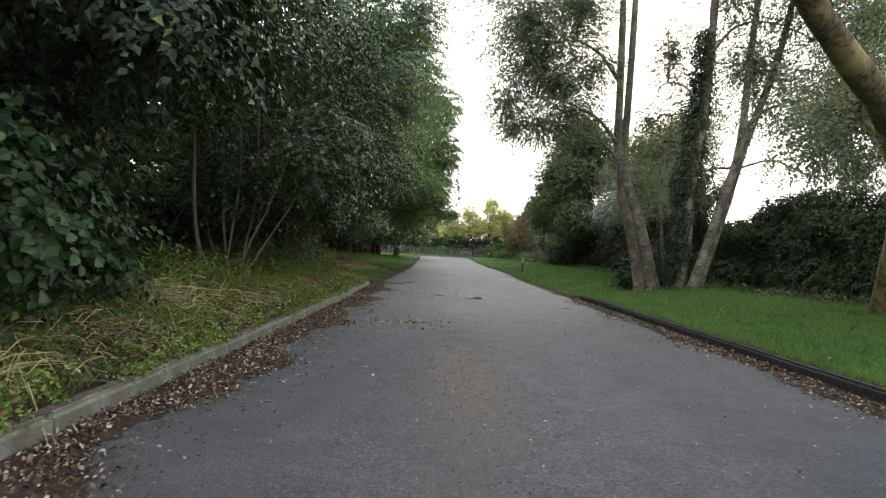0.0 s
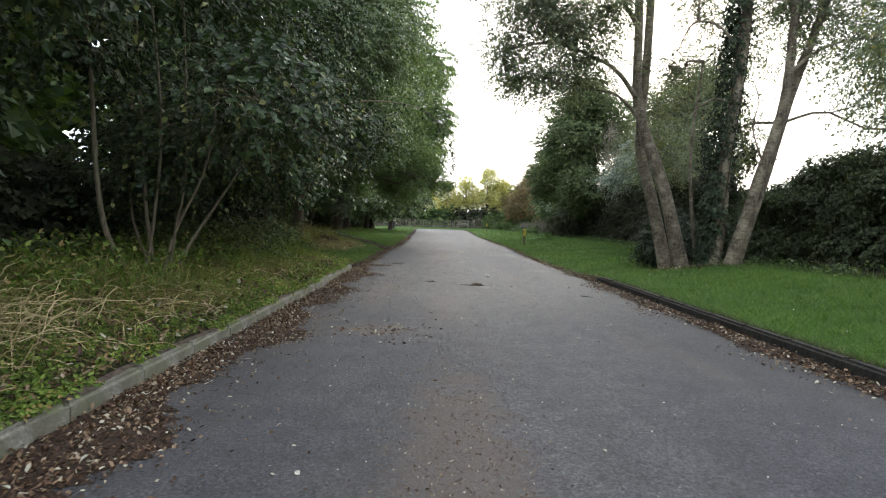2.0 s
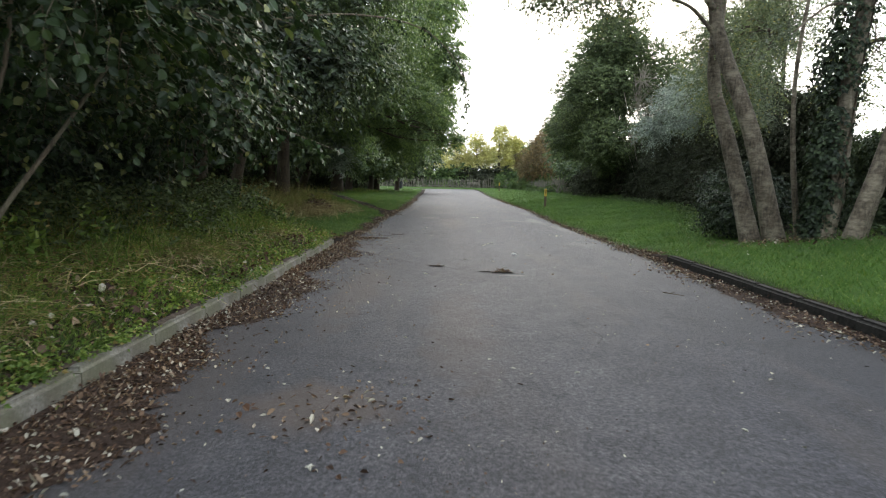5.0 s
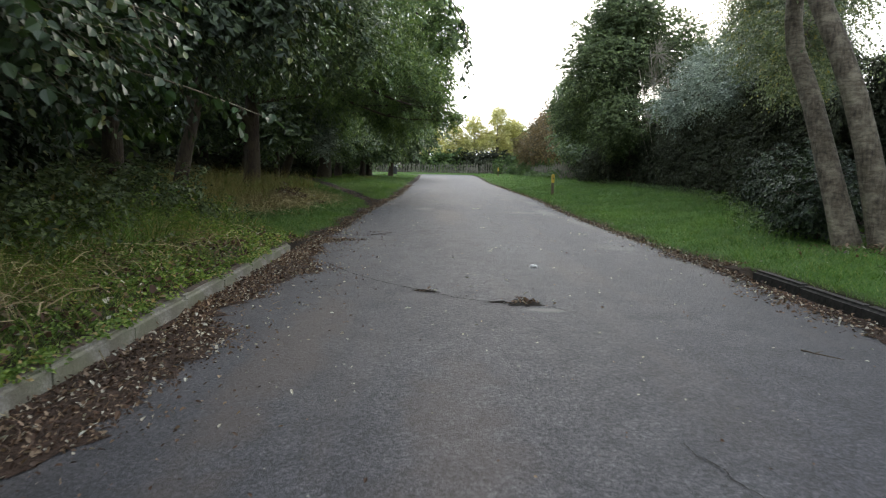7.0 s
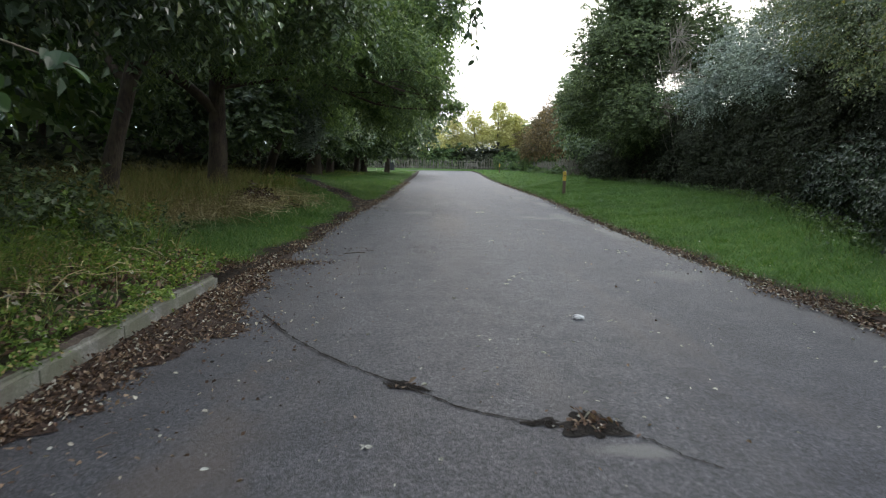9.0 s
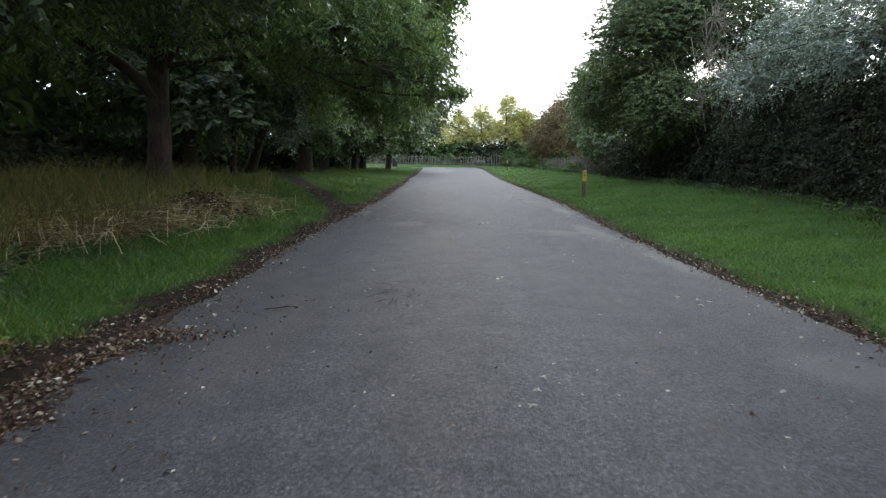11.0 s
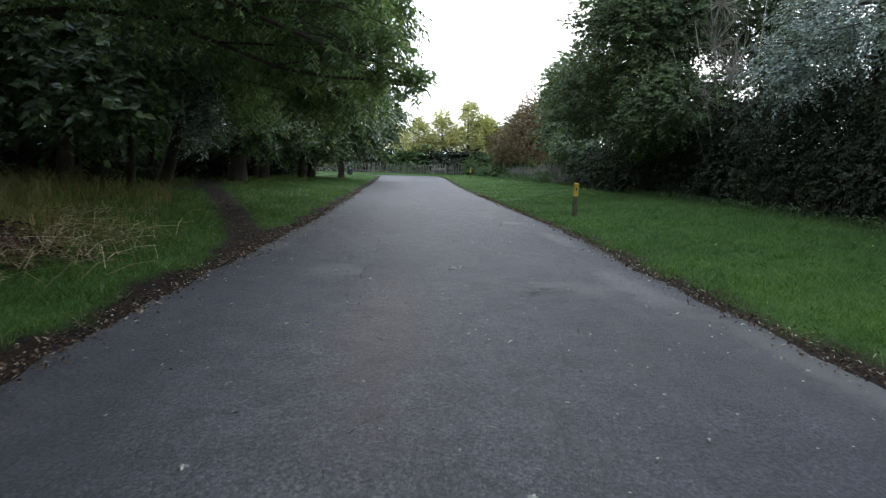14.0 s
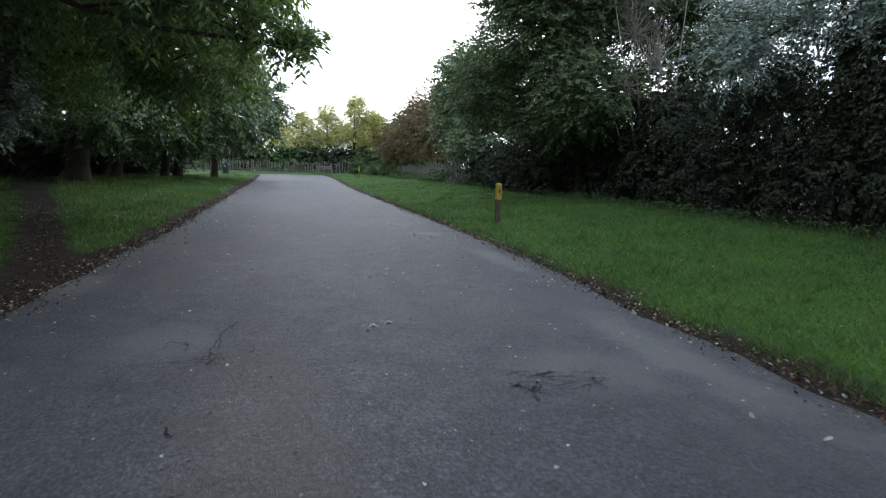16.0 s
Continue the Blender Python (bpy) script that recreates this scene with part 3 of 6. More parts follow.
def build_road():
    b = Buf()
    ys = np.concatenate([np.arange(-14, 15, 0.5), np.arange(15, 50, 0.12), np.arange(50, 94, 0.5)])
    us = np.linspace(0, 1, 15)
    vs = []
    wob = np.random.default_rng(5)
    rag = np.interp(ys, ys[::4], wob.uniform(-0.055, 0.055, len(ys[::4]))) + wob.uniform(-0.018, 0.018, len(ys))
    rag2 = np.interp(ys, ys[::5], wob.uniform(-0.055, 0.055, len(ys[::5]))) + wob.uniform(-0.018, 0.018, len(ys))
    for y, q, q2 in zip(ys, rag, rag2):
        k = step(16.5, 18, y)
        el, er = edge_left(y) - 0.02 + q * k, edge_right(y) + 0.02 - q2 * k
        x = el + (er - el) * us
        vs.append(np.stack([x, np.full(15, y), 0.012 * np.sin(us * np.pi) - 0.004], -1))
    i, j = np.meshgrid(np.arange(len(ys) - 1), np.arange(14), indexing="ij")
    b.add(np.concatenate(vs), np.stack([i * 15 + j, i * 15 + j + 1, (i + 1) * 15 + j + 1, (i + 1) * 15 + j], -1).reshape(-1, 4))
    # the far bend to the left
    c = np.array([edge_left(87) - 5.0, 82.0])
    vs = []
    for a in np.linspace(0, math.pi / 2, 12):
        for u in np.linspace(0, 1, 5):
            r = 5.0 + u * 6.2
            vs.append((c[0] + r * math.cos(a), c[1] + r * math.sin(a) * 1.0 + 0.0, -0.012))
    n0 = 12
    for u in np.linspace(0, 1, 5):
        vs.append((-45, c[1] + 5.0 + u * 6.2, -0.012))
    i, j = np.meshgrid(np.arange(n0), np.arange(4), indexing="ij")
    b.add(vs, np.stack([i * 5 + j, i * 5 + j + 1, (i + 1) * 5 + j + 1, (i + 1) * 5 + j], -1).reshape(-1, 4))
    ob = b.link("road", ASPHALT, smooth=True)
    return tagged(ob, "worn grey asphalt park drive", "road", kind="structure")


build_ground()
build_road()

# ---- trees beside the road, wooded side ----


def gz(x, y):
    return float(ground_z(x, y))


def straight(x, y, top, r0, r1, lean=(0, 0)):
    z = gz(x, y) - 0.1
    return ([(x, y, z), (x + lean[0] * 0.4 + 0.06, y + lean[1] * 0.4, z + top * 0.4), (x + lean[0], y + lean[1], z + top)], r0, r1)


tree("lime_tree", "large leafy lime tree with boughs down to the grass", (-6.4, 2.6, gz(-6.4, 2.6)),
     [straight(-6.4, 2.6, 8.0, 0.24, 0.10)],
     [(-4.7, 3.8, 1.6, 1.3, 1.9, 1.3), (-5.2, 2.4, 3.6, 2.2, 2.4, 1.7), (-4.6, 5.2, 3.9, 2.0, 2.2, 1.6), (-3.2, 4.4, 3.3, 1.4, 1.8, 0.9),
      (-5.5, 4.5, 6.5, 2.8, 3.6, 2.0), (-6.2, 0.4, 2.6, 2.0, 2.0, 2.0), (-5.6, 6.4, 2.2, 1.5, 1.6, 1.5)],
     "broad", BROAD, BARK_DARK, cover=1.15, seed=11, size=1.0, limb_r=0.05, gaps=0.18, back=0.4)


def hazel():
    base = (-3.85, 9.3, gz(-3.85, 9.3))
    z = base[2] - 0.08
    stems = [([(-4.08, 9.35, z), (-4.40, 9.2, z + 0.55), (-4.50, 9.1, z + 1.3), (-4.53, 9.0, z + 2.6), (-4.58, 8.8, z + 4.4)], 0.040, 0.018),
             ([(-4.13, 9.9, z), (-4.26, 9.9, z + 0.8), (-4.33, 9.9, z + 1.8), (-4.38, 9.7, z + 4.2)], 0.032, 0.016),
             ([(-4.03, 10.0, z), (-3.93, 10.0, z + 0.7), (-3.76, 9.9, z + 1.6), (-3.78, 9.8, z + 3.8)], 0.024, 0.012),
             ([(-3.88, 9.7, z), (-3.68, 9.8, z + 0.5), (-3.33, 10.1, z + 1.2), (-2.88, 10.6, z + 2.2)], 0.026, 0.011),
             ([(-3.93, 9.5, z), (-3.73, 9.5, z + 0.7), (-3.38, 9.6, z + 1.6), (-3.18, 9.5, z + 3.0)], 0.022, 0.010),
             ([(-4.18, 9.6, z), (-4.08, 9.7, z + 0.9), (-3.93, 9.5, z + 2.2), (-4.08, 9.3, z + 4.4)], 0.024, 0.012),
             ([(-4.28, 10.2, z), (-4.78, 10.6, z + 0.9), (-4.98, 11.0, z + 2.2), (-4.98, 11.2, z + 4.2)], 0.026, 0.012),
             ([(-5.08, 8.3, z), (-5.13, 8.2, z + 1.4), (-5.08, 8.2, z + 4.4)], 0.030, 0.015)]
    tree("hazel_tree", "many-stemmed hazel with broad leaves overhanging the kerb", base, stems,
         [(-4.9, 8.6, 3.3, 1.1, 1.2, 0.8), (-4.2, 10.9, 2.5, 1.4, 1.9, 1.1), (-2.7, 9.6, 2.7, 1.2, 1.8, 0.8), (-3.2, 12.2, 2.3, 1.1, 1.5, 0.9),
          (-4.2, 9.8, 4.8, 2.3, 3.0, 1.6), (-5.6, 12.0, 1.9, 1.0, 1.4, 1.0)],
         "hazel", HAZEL, BARK_YOUNG, cover=0.85, full=True, twigs=True, seed=12, limb_r=0.016, parts="stem", gaps=0.24, size=0.72, back=0.5)


hazel()
hornbeam = tree("hornbeam_tree", "dense dark green hornbeam in the wood's edge", (-5.05, 17.5, gz(-5.05, 17.5)), [straight(-5.05, 17.5, 7.0, 0.15, 0.07)],
     [(-3.9, 14.6, 2.8, 1.5, 2.2, 1.1), (-4.6, 16.6, 3.8, 1.9, 2.2, 1.5), (-4.2, 14.4, 5.6, 2.4, 3.2, 2.0), (-2.6, 15.6, 3.2, 1.1, 1.6, 0.9), (-5.4, 14.4, 1.8, 1.2, 1.8, 1.1)],
     "broad", BROAD, BARK_DARK, cover=1.15, seed=13, size=1.05, gaps=0.2, back=0.5)


def reach(root, pts, r, leaf_mat, bark, seed, n, ll, lw, length, hang):
    """A thin bough that reaches out over the road, with its own leaves."""
    rng = np.random.default_rng(seed)
    o = np.array(root.location)
    b, lf = Buf(), Buf()
    line = smooth_line(pts, 24)
    tube(b, line, r, r * 0.25, 6, 0.05, rng)
    b.link("bough", bark, root, smooth=True, origin=o)
    k = rng.integers(6, 24, n)
    tan = unit(np.gradient(line, axis=0))[k]
    d = unit(tan + rng.normal(0, 0.6, (n, 3)) + [0, 0, -hang])
    sprays(lf, rng, line[k], d, length, 6, ll, lw, 0.3, full=True, hang=0.4)
    lf.link("foliage", leaf_mat, root, origin=o)


reach(hornbeam, [(-4.6, 12.4, 2.3), (-3.4, 12.8, 2.05), (-2.5, 13.2, 1.85), (-1.75, 13.6, 1.58)], 0.016, MAPLE, BARK_YOUNG, 301, 11, 0.095, 0.072, 0.20, 0.1)
reach(hornbeam, [(-3.4, 14.6, 3.4), (-2.0, 16.0, 3.9), (-0.8, 17.0, 3.9), (-0.1, 17.3, 3.2), (0.0, 17.25, 2.4)], 0.02, HAZEL, BARK_YOUNG, 302, 40, 0.070, 0.042, 0.22, 0.6)
tree("maple_sapling", "low green maple sapling leaning over the grass", (-4.6, 3.6, gz(-4.6, 3.6)), [straight(-4.6, 3.6, 2.2, 0.03, 0.015)],
     [(-3.9, 3.4, 1.35, 0.9, 1.3, 0.8), (-4.2, 5.0, 1.15, 0.8, 1.0, 0.6), (-4.0, 2.0, 1.7, 0.9, 1.0, 0.8)],
     "hazel", MAPLE, BARK_YOUNG, cover=0.8, full=True, size=0.85, seed=303, limb_r=0.012, gaps=0.1, category="sapling")
tree("sycamore_tree", "leaning sycamore with a mossy brown trunk", (-5.75, 21.6, gz(-5.75, 21.6)),
     [([(-5.78, 21.6, gz(-5.75, 21.6) - 0.1), (-5.66, 21.7, 1.2), (-5.42, 22.0, 2.6), (-5.2, 22.2, 4.6), (-5.0, 22.4, 8.5)], 0.165, 0.07),
      ([(-5.42, 22.0, 2.5), (-4.7, 21.8, 3.3), (-3.8, 21.6, 3.8), (-3.0, 21.6, 4.0)], 0.07, 0.03),
      ([(-5.45, 22.0, 2.3), (-6.1, 22.3, 3.2), (-6.7, 22.8, 4.4), (-7.0, 23.0, 6.2)], 0.08, 0.03)],
     [(-4.6, 20.2, 3.7, 1.8, 2.1, 1.0), (-4.2, 22.8, 4.7, 2.3, 2.4, 1.5), (-3.6, 21.5, 7.0, 2.8, 3.4, 2.4), (-2.6, 22.6, 4.2, 1.3, 1.9, 1.1), (-2.7, 21.5, 9.4, 2.2, 2.6, 1.8),
      (-3.3, 19.2, 3.6, 1.2, 1.5, 0.8)],
     "broad", OAK, BARK_DARK, cover=1.25, seed=14, size=1.15, back=0.4)
tree("sycamore_tree", "slim sycamore standing deep among long grass", (-11.6, 39.4, gz(-11.6, 39.4)),
     [([(-11.6, 39.4, gz(-11.6, 39.4) - 0.1), (-11.5, 39.4, 1.6), (-11.8, 39.5, 3.4), (-12.0, 39.6, 7.0)], 0.2, 0.08),
      ([(-11.6, 39.4, 2.4), (-11.0, 39.4, 3.4), (-10.6, 39.6, 4.8)], 0.09, 0.03)],
     [(-6.8, 24.0, 6.6, 2.0, 2.4, 1.6), (-6.9, 18.4, 3.9, 1.7, 2.0, 1.6), (-7.6, 29.5, 6.8, 2.2, 2.4, 1.6), (-9.2, 24.0, 5.0, 2.2, 2.4, 1.7), (-9.6, 30.5, 6.0, 2.2, 2.6, 2.0)], "broad", OAK, BARK_DARK, cover=1.15, seed=15, size=1.3, back=0.4)
tree("sycamore_tree", "forked sycamore with a long bare side limb", (-8.9, 36.8, gz(-8.9, 36.8)),
     [([(-8.8, 36.8, gz(-8.9, 36.8) - 0.1), (-8.9, 36.8, 1.4), (-9.15, 36.9, 2.8), (-9.6, 37.0, 4.4), (-9.8, 37.0, 7.5)], 0.24, 0.09),
      ([(-9.1, 36.9, 2.7), (-8.3, 36.7, 3.5), (-7.4, 36.4, 3.5), (-6.4, 36.2, 3.3), (-5.4, 36.0, 3.6)], 0.10, 0.03),
      ([(-9.1, 36.9, 2.4), (-8.7, 36.9, 3.6), (-8.4, 37.0, 5.2), (-8.2, 37.2, 7.0)], 0.12, 0.05)],
     [(-9.6, 36.6, 5.6, 2.2, 2.4, 1.5), (-8.0, 37.6, 6.6, 2.4, 2.6, 1.8), (-10.6, 38.4, 5.0, 2.0, 2.2, 1.6)], "broad", OAK, BARK_DARK, cover=1.15, seed=19, size=1.4, back=0.4)
tree("ash_tree", "ash tree with feathery leaves hanging over the drive", (-5.9, 27.5, gz(-5.9, 27.5)), [straight(-5.9, 27.5, 9, 0.24, 0.11), ([(-5.8, 27.5, 2.3), (-6.5, 27.2, 3.0), (-7.3, 26.9, 3.5), (-8.2, 26.6, 4.4)], 0.14, 0.05), ([(-5.8, 27.5, 3.0), (-5.1, 27.5, 3.5), (-4.2, 27.7, 3.7), (-3.0, 28.0, 3.6)], 0.08, 0.03), ([(-5.8, 27.5, 2.8), (-5.3, 26.8, 3.5), (-4.8, 26.0, 3.9), (-4.2, 25.0, 4.0)], 0.07, 0.03)],
     [(-4.8, 26.4, 4.3, 2.2, 2.4, 1.1), (-3.2, 28.6, 4.3, 2.0, 2.2, 1.3), (-1.5, 30.0, 4.0, 1.5, 1.9, 1.3), (-3.6, 28.0, 6.8, 3.0, 3.4, 2.2), (-0.4, 30.4, 3.2, 0.7, 0.8, 0.6), (0.25, 31.0, 2.85, 0.40, 0.5, 0.35), (-6.8, 25.4, 5.2, 2.2, 2.2, 2.4)],
     "ash", ASH, BARK_DARK, cover=1.0, seed=16, size=1.2, gaps=0.16, back=0.5)
tree("ash_tree", "ash tree with a broad crown over the verge", (-8.6, 42.6, gz(-8.6, 42.6)), [straight(-8.6, 42.6, 10, 0.22, 0.12, (4.2, -4.0))],
     [(-3.2, 34.6, 5.2, 2.4, 2.8, 2.0), (-1.6, 35.5, 6.0, 2.0, 2.6, 2.0), (-3.4, 38.5, 6.4, 3.2, 3.4, 2.8), (-2.1, 38.0, 3.7, 1.8, 2.4, 1.4), (-0.3, 33.0, 6.3, 1.1, 1.5, 1.2), (-1.0, 33.5, 8.6, 1.8, 2.4, 1.8), (-2.6, 33.0, 11.0, 2.4, 3.0, 2.4), (-0.5, 34.0, 4.6, 0.8, 1.2, 0.9), (-6.0, 42.0, 4.4, 2.4, 2.6, 2.2), (-8.0, 40.0, 5.2, 2.4, 2.6, 2.4)],
     "ash", ASH, BARK_DARK, cover=0.95, seed=17, size=1.8, gaps=0.12)
tree("willow_tree", "silvery willow drooping at the wood's edge", (-7.6, 37.4, gz(-7.6, 37.4)), [straight(-7.6, 37.4, 4.5, 0.12, 0.05)],
     [(-6.3, 36.4, 3.6, 1.6, 1.5, 1.0), (-5.5, 36.1, 2.8, 0.9, 1.0, 1.0), (-5.1, 36.0, 2.1, 0.5, 0.7, 0.8), (-7.2, 36.6, 2.9, 1.0, 1.1, 0.9), (-6.2, 36.2, 5.0, 1.8, 1.8, 1.2)],
     "silver", SILVER, BARK_DARK, cover=0.85, seed=18, size=1.5, gaps=0.2)
for n_t, (x, y, s) in enumerate([(-7.2, 47.5, 0.38), (-8.4, 35.4, 0.2), (-7.2, 53.0, 0.24), (-8.4, 56.0, 0.26), (-6.2, 59.0, 0.2), (-6.0, 62.0, 0.24), (-4.6, 68.0, 0.22)]):
    tree("sycamore_tree", "dark-trunked sycamore in the row along the verge", (x, y, gz(x, y)), [straight(x, y, 9, s, s * 0.45, (0.3, 0.2))],
         [(x + 1.6, y, 4.0, 2.6, 3.0, 1.7), (x + 0.8, y + 1, 7.4, 3.2, 3.6, 2.6), (x - 0.6, y + 1.5, 2.6, 2.2, 2.4, 1.3), (x + 1.5, y - 1.6, 2.6, 1.7, 2.0, 0.8)] + ([(x + 3.4, y + 1.0, 5.0, 1.9, 2.6, 2.4)] if y > 48 else [(x - 1.0, y - 1.5, 4.0, 2.4, 2.6, 2.0)]),
         "oak", OAK, BARK_DARK, cover=1.15, seed=30 + n_t, size=1.5 if y < 50 else 2.0, back=0.4, group="row of trees along the verge")

# trees deeper in the wood, seen between the front ones
for n_t, (x, y) in enumerate([(-11, -2), (-10, 6), (-9.5, 12), (-11, 18), (-10.0, 24), (-12.5, 31), (-12, 40), (-11.5, 49), (-16, 12), (-17, 24), (-17, 37), (-14, 58), (-12, 70), (-14.0, 35.0), (-15.5, 41.0)]):
    tree("wood_tree", "shaded tree standing deeper in the wood", (x, y, gz(x, y)), [straight(x, y, 9, 0.16, 0.08, (0.4, 0.2))],
         [(x, y, 4.0, 2.8, 3.6, 2.3), (x + 0.5, y + 1, 7.4, 3.2, 3.8, 3.0)],
         "far", FARLEAF, BARK_DARK, cover=1.3 if y < 22 else 0.85, size=1.6, seed=50 + n_t, sub=3, group="wood behind the verge", gaps=0.15, back=0.3)
# undergrowth that closes the wood near the ground; its leaf colour carries some shade
under_rng = random.Random(77)
spots = [(-7.2, 0.0, 1.8), (-7.0, 4.5, 1.8), (-7.4, 8.0, 1.9), (-7.0, 11.5, 1.9), (-7.2, 15.0, 1.9), (-8.6, 18.5, 1.8), (-9.4, 23.0, 1.4), (-10.0, 28.0, 1.4), (-10.5, 33.0, 1.4), (-10.5, 39.0, 1.4),
         (-11.5, 45.0, 1.3), (-13, 3, 2.6), (-13, 10, 2.6), (-13.5, 17, 2.6)]
spots += [(-14.5 + under_rng.uniform(-1.2, 1.2), 22 + 5.0 * k, under_rng.uniform(1.4, 2.3)) for k in range(9)]
spots += [(-9.5, 50.0, 2.0), (-10.0, 56.0, 2.2), (-9.0, 62.0, 2.0), (-9.5, 69.0, 2.4), (-9.0, 76.0, 2.2), (-12.0, 83.0, 2.4)]
spots += [(-20.5 + under_rng.uniform(-2, 2), 8 + 6.5 * k, under_rng.uniform(2.0, 3.2)) for k in range(11) if k % 4 != 1]
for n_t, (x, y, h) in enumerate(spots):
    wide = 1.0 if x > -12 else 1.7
    tree("undergrowth_bush", "undergrowth shrub with shade in its leaf colour", (x, y, gz(x, y)), [], [(x, y, 0.3 + h * 0.5, 1.5 * wide, 2.3 * wide, h * 0.55), (x + 0.3, y + 1.8 * wide, 0.3 + h * 0.4, 1.2 * wide, 1.8 * wide, h * 0.45)],
         "oak", BRUSH_SHADED, BARK_DARK, cover=1.25, seed=400 + n_t, size=3.0 if x < -12 else 1.25 if y < 20 else 1.8, category="bush", group="undergrowth of the wood", gaps=0.03)

# ---- trees on the open side ----


def alder():
    z = gz(5.4, 15.5) - 0.08
    base = (5.6, 16.0, z + 0.08)
    stems = [([(5.5, 16.4, z - 0.35), (5.0, 16.7, 2.24), (4.5, 17.2, 4.06), (4.58, 17.7, 5.9), (4.63, 18.0, 8.8), (4.6, 18.2, 11.0)], 0.155, 0.085),
             ([(5.26, 16.8, z - 0.35), (4.98, 17.6, 2.2), (4.82, 18.0, 3.4), (4.95, 18.1, 5.6), (5.05, 18.2, 8.8), (5.1, 18.3, 11.0)], 0.15, 0.085),
             ([(5.75, 15.6, z), (5.86, 15.5, 1.3), (5.95, 15.5, 3.1), (6.2, 15.5, 5.3), (6.32, 15.5, 7.9), (6.35, 15.6, 10.0)], 0.14, 0.09),
             ([(5.95, 15.2, z), (6.5, 15.2, 2.25), (7.0, 15.2, 4.0), (7.15, 15.2, 6.05), (7.4, 15.2, 9.2)], 0.125, 0.075),
             ([(6.10, 15.4, z), (6.75, 15.4, 2.4), (7.3, 15.4, 4.4), (8.0, 15.4, 6.5), (8.5, 15.4, 9.0)], 0.13, 0.07),
             ([(5.7, 16.2, z), (5.45, 16.1, 1.8), (5.35, 16.0, 3.2), (5.5, 15.9, 5.0)], 0.05, 0.025)]
    stems += [([(4.55, 17.3, 4.3), (3.9, 17.1, 5.0), (3.2, 16.9, 5.3), (2.4, 16.7, 5.5), (1.5, 16.5, 5.4)], 0.060, 0.018),
              ([(4.52, 17.2, 3.9), (3.9, 17.0, 4.4), (3.2, 16.8, 4.5), (2.6, 16.7, 4.5)], 0.040, 0.014),
              ([(4.62, 17.8, 6.3), (3.8, 17.3, 7.0), (2.9, 17.0, 7.3), (2.0, 16.8, 7.4)], 0.060, 0.018),
              ([(6.15, 15.5, 5.1), (5.7, 15.6, 5.7), (5.2, 15.8, 5.8), (4.9, 15.9, 5.2)], 0.040, 0.014),
              ([(6.05, 15.5, 4.0), (5.6, 15.6, 4.1), (5.1, 15.7, 3.7)], 0.030, 0.012),
              ([(6.3, 15.5, 6.6), (6.9, 15.4, 7.3), (7.8, 15.3, 7.4), (8.8, 15.2, 7.0)], 0.045, 0.015),
              ([(7.05, 15.2, 4.6), (7.6, 15.0, 5.1), (8.4, 14.8, 5.3), (9.2, 14.7, 5.0)], 0.045, 0.014),
              ([(6.6, 15.2, 2.7), (6.3, 15.1, 3.4), (6.35, 15.0, 4.0), (6.2, 15.0, 4.4)], 0.018, 0.008)]
    tree("alder_tree", "grey-barked alder with six stems and thin foliage", base, stems,
         [(2.6, 16.6, 6.0, 1.7, 1.6, 1.4), (1.6, 16.4, 7.6, 1.9, 1.8, 1.7), (3.2, 17.2, 8.4, 1.8, 1.8, 1.6), (1.1, 16.4, 5.3, 1.0, 1.2, 1.0), (2.2, 16.6, 4.7, 1.5, 1.2, 0.9), (1.6, 16.6, 9.8, 2.2, 2.0, 1.6),
          (7.6, 15.8, 6.4, 1.7, 1.7, 1.8), (9.2, 14.8, 5.4, 1.7, 1.8, 2.0), (8.4, 14.4, 8.4, 2.0, 2.0, 1.8), (6.4, 16.4, 5.6, 0.9, 0.9, 1.6), (10.4, 15.4, 7.6, 1.8, 1.8, 1.8), (7.0, 16.0, 8.8, 1.4, 1.4, 1.6),
          (5.4, 18.6, 3.4, 1.2, 1.0, 1.2), (6.9, 17.0, 3.6, 1.0, 1.0, 1.2), (1.9, 16.6, 6.6, 1.6, 1.5, 1.2), (3.0, 16.9, 5.2, 1.2, 1.1, 0.8), (1.4, 16.5, 4.6, 0.9, 1.0, 0.7), (3.7, 17.2, 6.6, 1.1, 1.1, 0.9), (5.6, 16.4, 6.8, 1.0, 1.0, 1.3), (9.8, 14.6, 3.6, 1.2, 1.3, 0.9), (5.2, 16.8, 5.0, 0.8, 0.8, 0.9)],
         "alder", ALDER, BARK_GREY, cover=0.62, size=0.92, seed=71, gaps=0.12, shell=0.05, haze=0.85, sub=10, limb_r=0.035, parts="stem")


alder()


